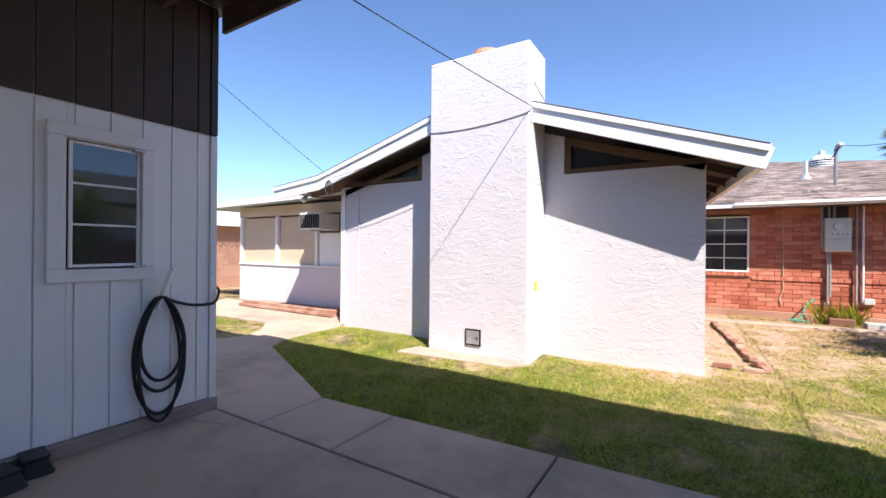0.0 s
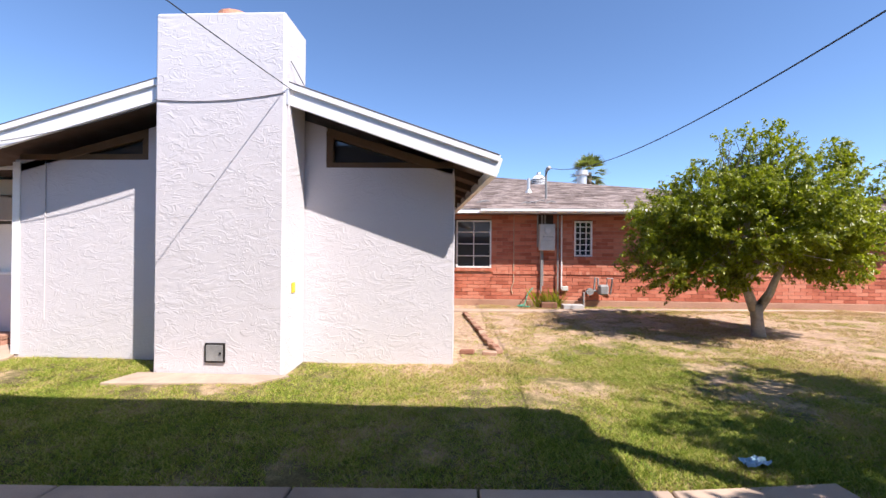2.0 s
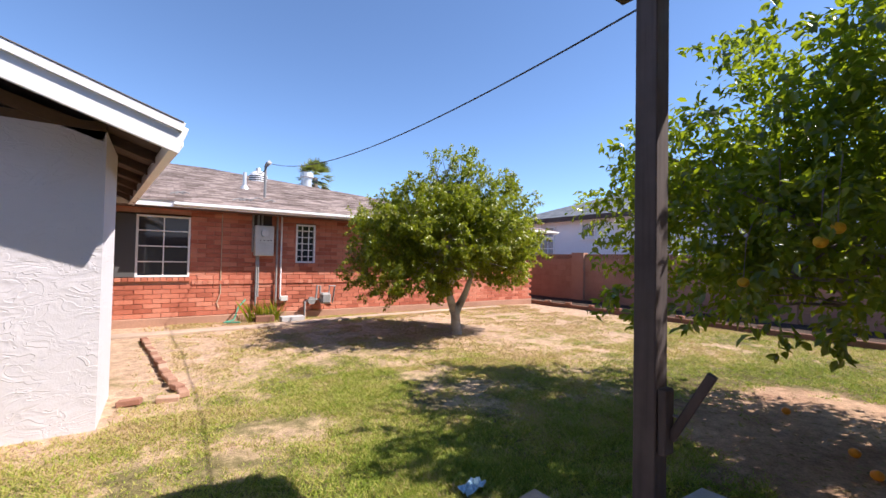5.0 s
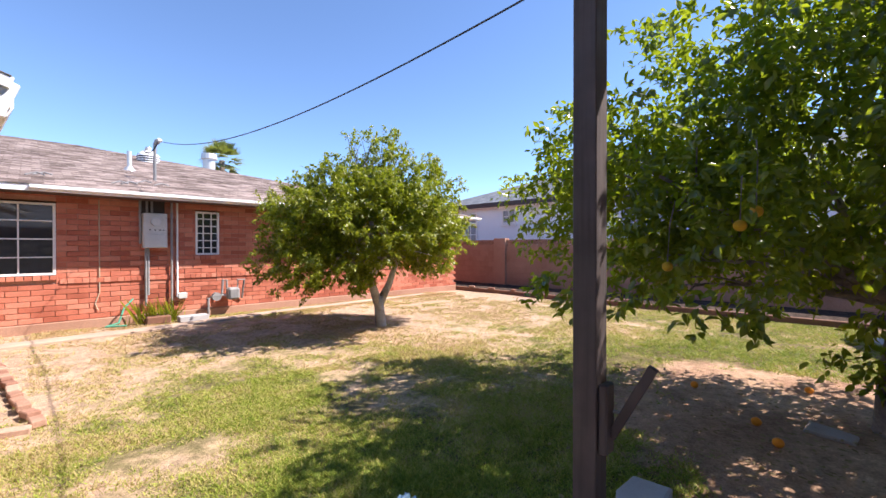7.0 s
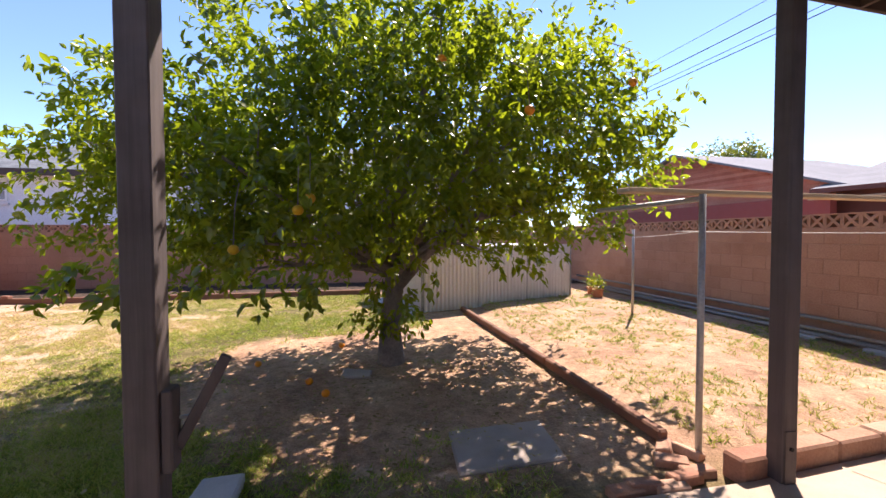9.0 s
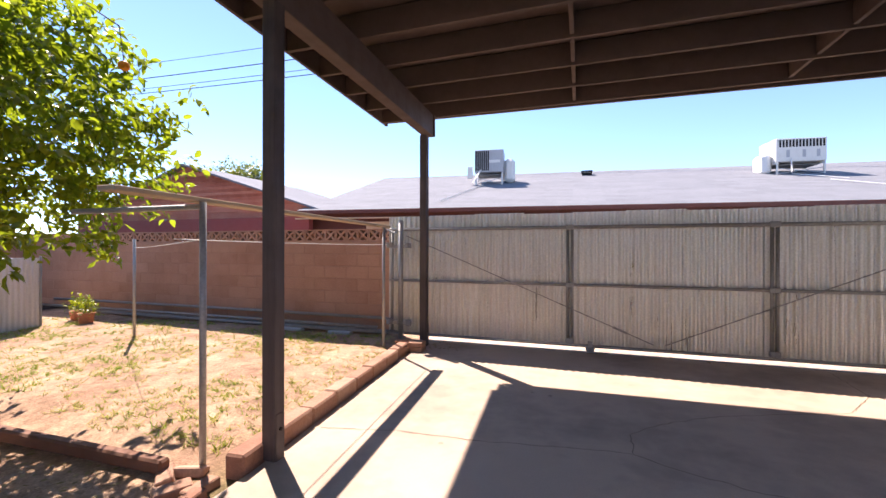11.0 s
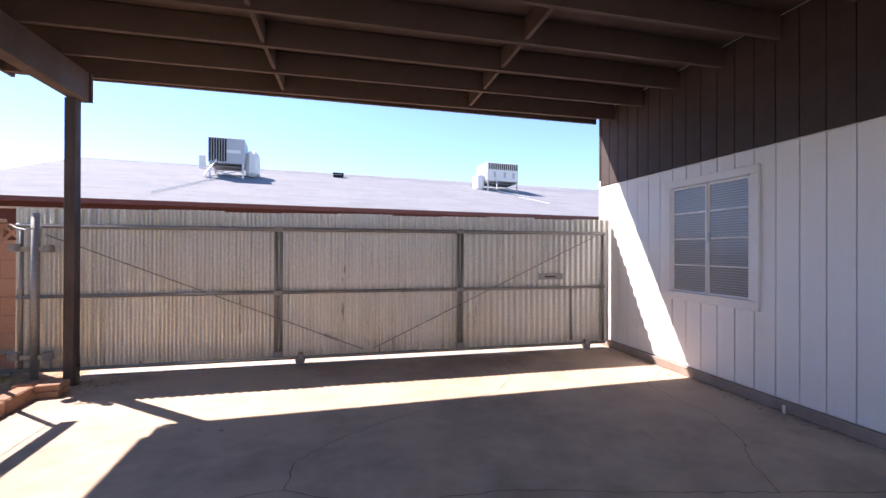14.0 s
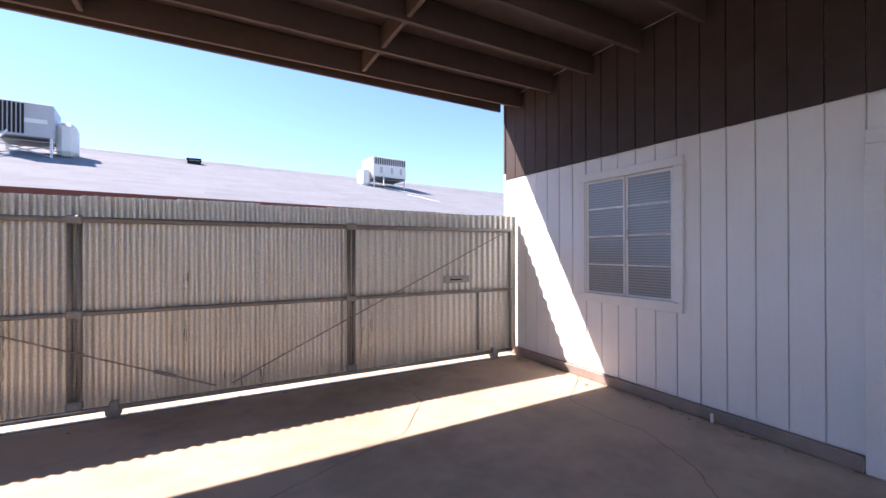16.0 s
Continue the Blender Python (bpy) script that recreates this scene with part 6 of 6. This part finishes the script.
def side(p, q, h, name="sheet"):
    d = math.hypot(q[0] - p[0], q[1] - p[1])
    m = pose(p[0], p[1], 0, 0, 0, math.degrees(math.atan2(q[1] - p[1], q[0] - p[0])))
    n = max(1, round(d / 1.2))
    for i in range(n):
        corrugated(d * i / n, d * (i + 1) / n - 0.01, -0.03, h, 0, 0.085, 0.015, m, name, encl, "shed_metal")
    for i in range(n + 1):
        part("stake", tube([m @ Vector((d * i / n - 0.005, 0.02, -0.05)), m @ Vector((d * i / n - 0.005, 0.02, h + 0.03))], 0.016, 6), M["grey_steel"], encl)


side((8.69, 0.78), (9.66, -2.72), 1.2)
side((10.9, 1.35), (8.69, 0.78), 1.2)
side((9.66, -2.72), (11.9, -2.1), 1.2)
side((11.9, -2.1), (10.9, 1.35), 1.2)
part("lid", prism([(8.72, 0.74), (9.68, -2.68), (11.86, -2.06), (10.88, 1.31)], 1.17, 1.19), M["shed_metal"], encl)
part("apron", prism([(8.5, 1.0), (8.66, 0.84), (10.6, 1.36), (10.4, 1.75)], -0.08, 0.0), M["grey_block"], encl)
pot = empty("flower_pot", "terracotta pot with a leafy plant by the wall", "plant pot")
part("bowl", tube([(9.75, -3.3, -0.04), (9.75, -3.3, 0.20), (9.75, -3.3, 0.23)], [0.08, 0.12, 0.13], 14), M["terracotta"], pot)
v, f = leaf_arrays(np.random.default_rng(3), np.random.default_rng(4).normal((9.75, -3.3, 0.36), (0.07, 0.07, 0.06), (20, 3)), 0.07, 6)
array_mesh("foliage", v, f, M["shrub_leaf"], pot)
copy_thing(pot, pose(-0.42, 0.12, 0))
weeds = empty("weed_clump", "tall green weeds below the electric meter", "weeds")
wr = np.random.default_rng(6)
vs, fs = [], []
for i in range(150):
    x, y = wr.normal(2.75, 0.2), wr.normal(11.38, 0.07)
    h, l, m_ = wr.uniform(0.2, 0.5), wr.normal(0, 0.12), wr.normal(0, 0.1)
    k = len(vs)
    vs += [(x - 0.008, y, -0.04), (x + 0.008, y, -0.04), (x + l * 0.5 + 0.006, y + m_ * 0.5, h * 0.6), (x + l, y + m_, h)]
    fs += [(k, k + 1, k + 2), (k, k + 2, k + 3)]
tagged(raw_mesh("weed_foliage", vs, fs, M["shrub_leaf"], weeds), kind="stuff")
wrap = bmesh.new()
bmesh.ops.create_grid(wrap, x_segments=10, y_segments=8, size=0.5)
for w in wrap.verts:
    w.co = Vector((2.42 + w.co.x * 0.19, 3.56 + w.co.y * 0.10 + 0.05 * w.co.x, 0.0 + 0.035 * noise.noise(Vector((w.co.x * 5, w.co.y * 5, 2))) + 0.02))
tagged(part("crumpled_bag", wrap, mat("blue_plastic", (0.36, 0.56, 0.70), 0.3)), "crumpled pale blue plastic bag on the grass", "litter")

hose = empty("garden_hose", "coiled dark rubber hose hung on a white wooden hook", "hose")
hx = WX + 0.05
part("hook", beam((hx - 0.03, 1.89, 0.93), (hx + 0.05, 1.97, 1.25), 0.05, 0.03), M["white_trim"], hose, "white wooden hook")
coil, n = [], 150
for i in range(n):
    t = i / (n - 1)
    k = t * 4.0
    a = 2 * math.pi * k
    r = [0.86, 0.70, 0.92, 0.78, 0.8][min(4, int(k))] + 0.05 * math.sin(3 * k)
    z = 1.02 - r * (1 - math.cos(a)) / 2
    w = 0.17 + 0.02 * math.sin(2.2 * k)
    coil.append((hx - 0.005 + 0.012 * math.sin(5 * k) + 0.012 * (k - 2) * 0.5, 1.93 + w * math.sin(a) * (1 - 0.35 * math.exp(-((1.02 - z) / 0.22))) - 0.02, z))
part("coil", tube(coil, 0.013, 7), M["rubber"], hose, smooth=True)
part("loose_end", tube(sagging((hx, 1.95, 1.0), (hx + 0.02, 2.3, 0.93), 0.03, 8) + [(hx, 2.345, 0.95), (hx - 0.03, 2.385, 1.03), (hx - 0.08, 2.385, 1.06)], 0.012, 7), M["rubber"], hose, smooth=True)
part("cord", tube([(hx - 0.04, 2.29, 1.42), (hx - 0.035, 2.30, 1.2), (hx - 0.03, 2.335, 1.18)], 0.003, 4), M["aluminium"], hose)

for i, (x, y, rz) in enumerate(((-3.12, 1.0, 10), (-3.22, 1.17, -5))):
    bx = empty("bait_box", "black plastic rodent bait box by the wall", "bait box", group="bait boxes", at=(0, 0, 0))
    bm = box(-0.12, 0.12, -0.085, 0.085, 0.0, 0.10, 0.012)
    for w in bm.verts:
        if w.co.z > 0.05:
            w.co.x *= 0.8
            w.co.y *= 0.7
    bmesh.ops.transform(bm, matrix=pose(x, y, 0.0, 0, 0, rz), verts=bm.verts)
    part("box_body", bm, M["black_plastic"], bx)
    part("box_lid", box(-0.1, 0.1, -0.065, 0.065, 0.101, 0.115, 0.005, pose(x, y, 0, 0, 0, rz)), M["black_plastic"], bx)

# ---- overhead lines ----
roof_mast = empty("roof_mast", "steel service mast on the storage building roof", "mast")
part("pole", tube([(-4.5, 1.2, 3.6), (-4.5, 1.2, 4.4)], 0.035, 10), M["galv_pipe"], roof_mast)


def overhead(a, b, sag, r, label):
    ob = part("overhead_cable", tube(sagging(a, b, sag, 40), r, 6), M["cable"])
    return tagged(ob, label, "cable")


overhead((-1.467, 5.38, 3.209), (-1.95, 2.56, 3.30), 0.012, 0.005, "black service cable from the carport roof to the stucco gable")
overhead((-5.12, 5.36, 2.64), (-4.5, 1.2, 4.3), 0.03, 0.004, "thin black cable from the mast to the west eave")
overhead((2.93, 2.795, 2.834), (2.99, 12.70, 3.78), 0.37, 0.0065, "black twisted service cable from the carport post to the brick house")
for x, y in ((75.0, -19.5), (-35.0, -25.5)):
    up = empty("utility_pole", "tall wooden utility pole far off", "utility pole", at=(x, y, 0))
    part("pole", tube([(0, 0, -0.1), (0, 0, 17.5)], [0.2, 0.14], 10), M["bark_grey"], up)
    part("crossarm", box(-0.08, 0.08, -1.4, 1.4, 15.4, 15.55, 0.01), M["bark_grey"], up)
for i, (dy, z, r) in enumerate(((-1.2, 15.55, 0.03), (-0.4, 15.55, 0.02), (1.2, 15.55, 0.03), (0.0, 17.3, 0.018))):
    overhead((75.0, -19.5 + dy, z), (-35.0, -25.5 + dy, z), 1.6, r, "distant black power line")

# ---- grass ----


def inside(poly, x, y):
    hit = np.zeros(len(x), bool)
    for (a, b), (c, d) in zip(poly, poly[1:] + poly[:1]):
        hit ^= ((b > y) != (d > y)) & (x < (c - a) * (y - b) / (d - b + 1e-12) + a)
    return hit


def turf(x0, x1, y0, y1, tufts, height, seed, bare=0.0, per=8):
    """Small tufts of grass over the lawn, with soil between them, thinner where the ground is bare."""
    g = np.random.default_rng(seed)
    x, y = g.uniform(x0, x1, tufts), g.uniform(y0, y1, tufts)
    keep = np.ones(tufts, bool)
    for poly in PANELS:
        keep &= ~inside(poly, x, y)
    keep &= ~((x > -5.4) & (x < 0.42) & (y > 5.88)) & ~((x > -3.05) & (x < -1.48) & (y > 5.25)) & (y < 11.6) & ~(x > 11.3)
    keep &= ~((x < -3.2) & (y < 2.5))
    # a worn strip of soil along the stucco wall and in the narrow bed
    strip = g.uniform(0.02, 0.30, tufts) ** 1.3
    keep &= ~((x > -5.4) & (x < 0.42 + strip) & (y > 5.9 - strip)) & ~((x > -3.05 - strip) & (x < -1.48 + strip) & (y > 5.27 - strip))
    keep &= ~((x > 0.3) & (x < 0.95) & (y > 6.5) & (g.random(tufts) < 0.8))
    dens = np.array([0.8 * noise.noise((a * 0.7, b * 0.7, 7.0)) + 0.7 * noise.noise((a * 2.4, b * 2.4, 3.0)) for a, b in zip(x, y)])
    dry = np.clip((y - 5.4) * 0.09, -0.2, 0.38) + np.where(x > 3.0, np.clip((1.0 - y) * 0.45, 0, 1.2), 0) + 1.3 * np.clip(1.25 - ((x - 5.6) / 2.25) ** 2 - ((y - 1.6) / 2.35) ** 2, 0, 1)
    dry += np.where(x < 2.6, 0.42 * np.clip((3.95 - y) / 0.6, 0, 1), 0)
    keep &= dens > dry - 0.34 + bare + g.normal(0, 0.16, tufts)
    x, y, dens = (np.repeat(v[keep], per) for v in (x, y, dens))
    n = len(x)
    x, y = x + g.normal(0, 0.016, n), y + g.normal(0, 0.016, n)
    z = np.array([ground_height(a, b) for a, b in zip(x, y)]) - 0.005
    h = 0.72 * height * g.uniform(0.35, 1.35, n) * np.clip(0.9 + 0.5 * dens, 0.5, 1.4)
    az = g.uniform(0, 6.283, n)
    w = g.uniform(0.003, 0.0065, n)
    lx, ly = g.normal(0, 1.0, n) * h, g.normal(0, 1.0, n) * h
    cx, cy = np.cos(az) * w, np.sin(az) * w
    v = np.stack([np.c_[x - cx, y - cy, z], np.c_[x + cx, y + cy, z], np.c_[x + lx, y + ly, z + h]], axis=1).reshape(-1, 3)
    return v, np.arange(3 * n).reshape(-1, 3)


lawn = []
for args in ((-5.5, 3.0, 3.0, 6.0, 40000, 0.043, 1), (2.0, 5.0, 2.0, 6.5, 19000, 0.042, 2), (0.4, 11.2, 5.5, 11.0, 33000, 0.042, 3), (3.0, 11.3, 0.8, 6.0, 26000, 0.048, 4), (0.5, 10.5, 10.7, 11.58, 5200, 0.06, 8, -0.35), (-10, -5.5, 2.9, 5.4, 5000, 0.04, 5), (3.4, 10.5, -3.9, -0.4, 3600, 0.06, 6, -0.78)):
    lawn.append(turf(*args))
off, vs, fs = 0, [], []
for v, f in lawn:
    vs.append(v)
    fs.append(f + off)
    off += len(v)
grass = array_mesh("grass", np.concatenate(vs), np.concatenate(fs), M["grass"], None)
tagged(grass, "short uneven lawn grass, green and straw coloured", "grass", kind="stuff")

# fallen leaves under the orange tree
g = np.random.default_rng(21)
sp = np.c_[g.normal(4.9, 1.2, 2400), g.normal(1.6, 1.3, 2400), np.zeros(2400)]
sp = sp[(sp[:, 0] > 3.1) & (sp[:, 1] > -0.1)]
sp[:, 2] = [ground_height(a, b) + 0.012 for a, b in sp[:, :2]]
edge_y = g.uniform(-4.0, 0.4, 70)
bits = np.concatenate([np.c_[-3.22 + np.abs(g.normal(0, 0.035, 70)), edge_y, np.full(70, 0.006)], np.c_[g.normal(3.0, 0.16, 60), g.normal(-3.72, 0.13, 60), np.full(60, 0.006)], np.c_[g.uniform(-2.6, 2.9, 40), g.normal(-3.95, 0.05, 40), np.full(40, 0.006)]])
sp = np.concatenate([sp, bits])
v, f = leaf_arrays(g, sp, 0.05, 1, 0.0)
v[:, 2] = np.repeat(sp[:, 2], 7) + (v[:, 2] - np.repeat(sp[:, 2], 7)) * 0.15
litter = array_mesh("fallen_leaves", v, f, M["dead_leaf"], None)
tagged(litter, "dry fallen leaves on bare soil", "leaves", kind="stuff")
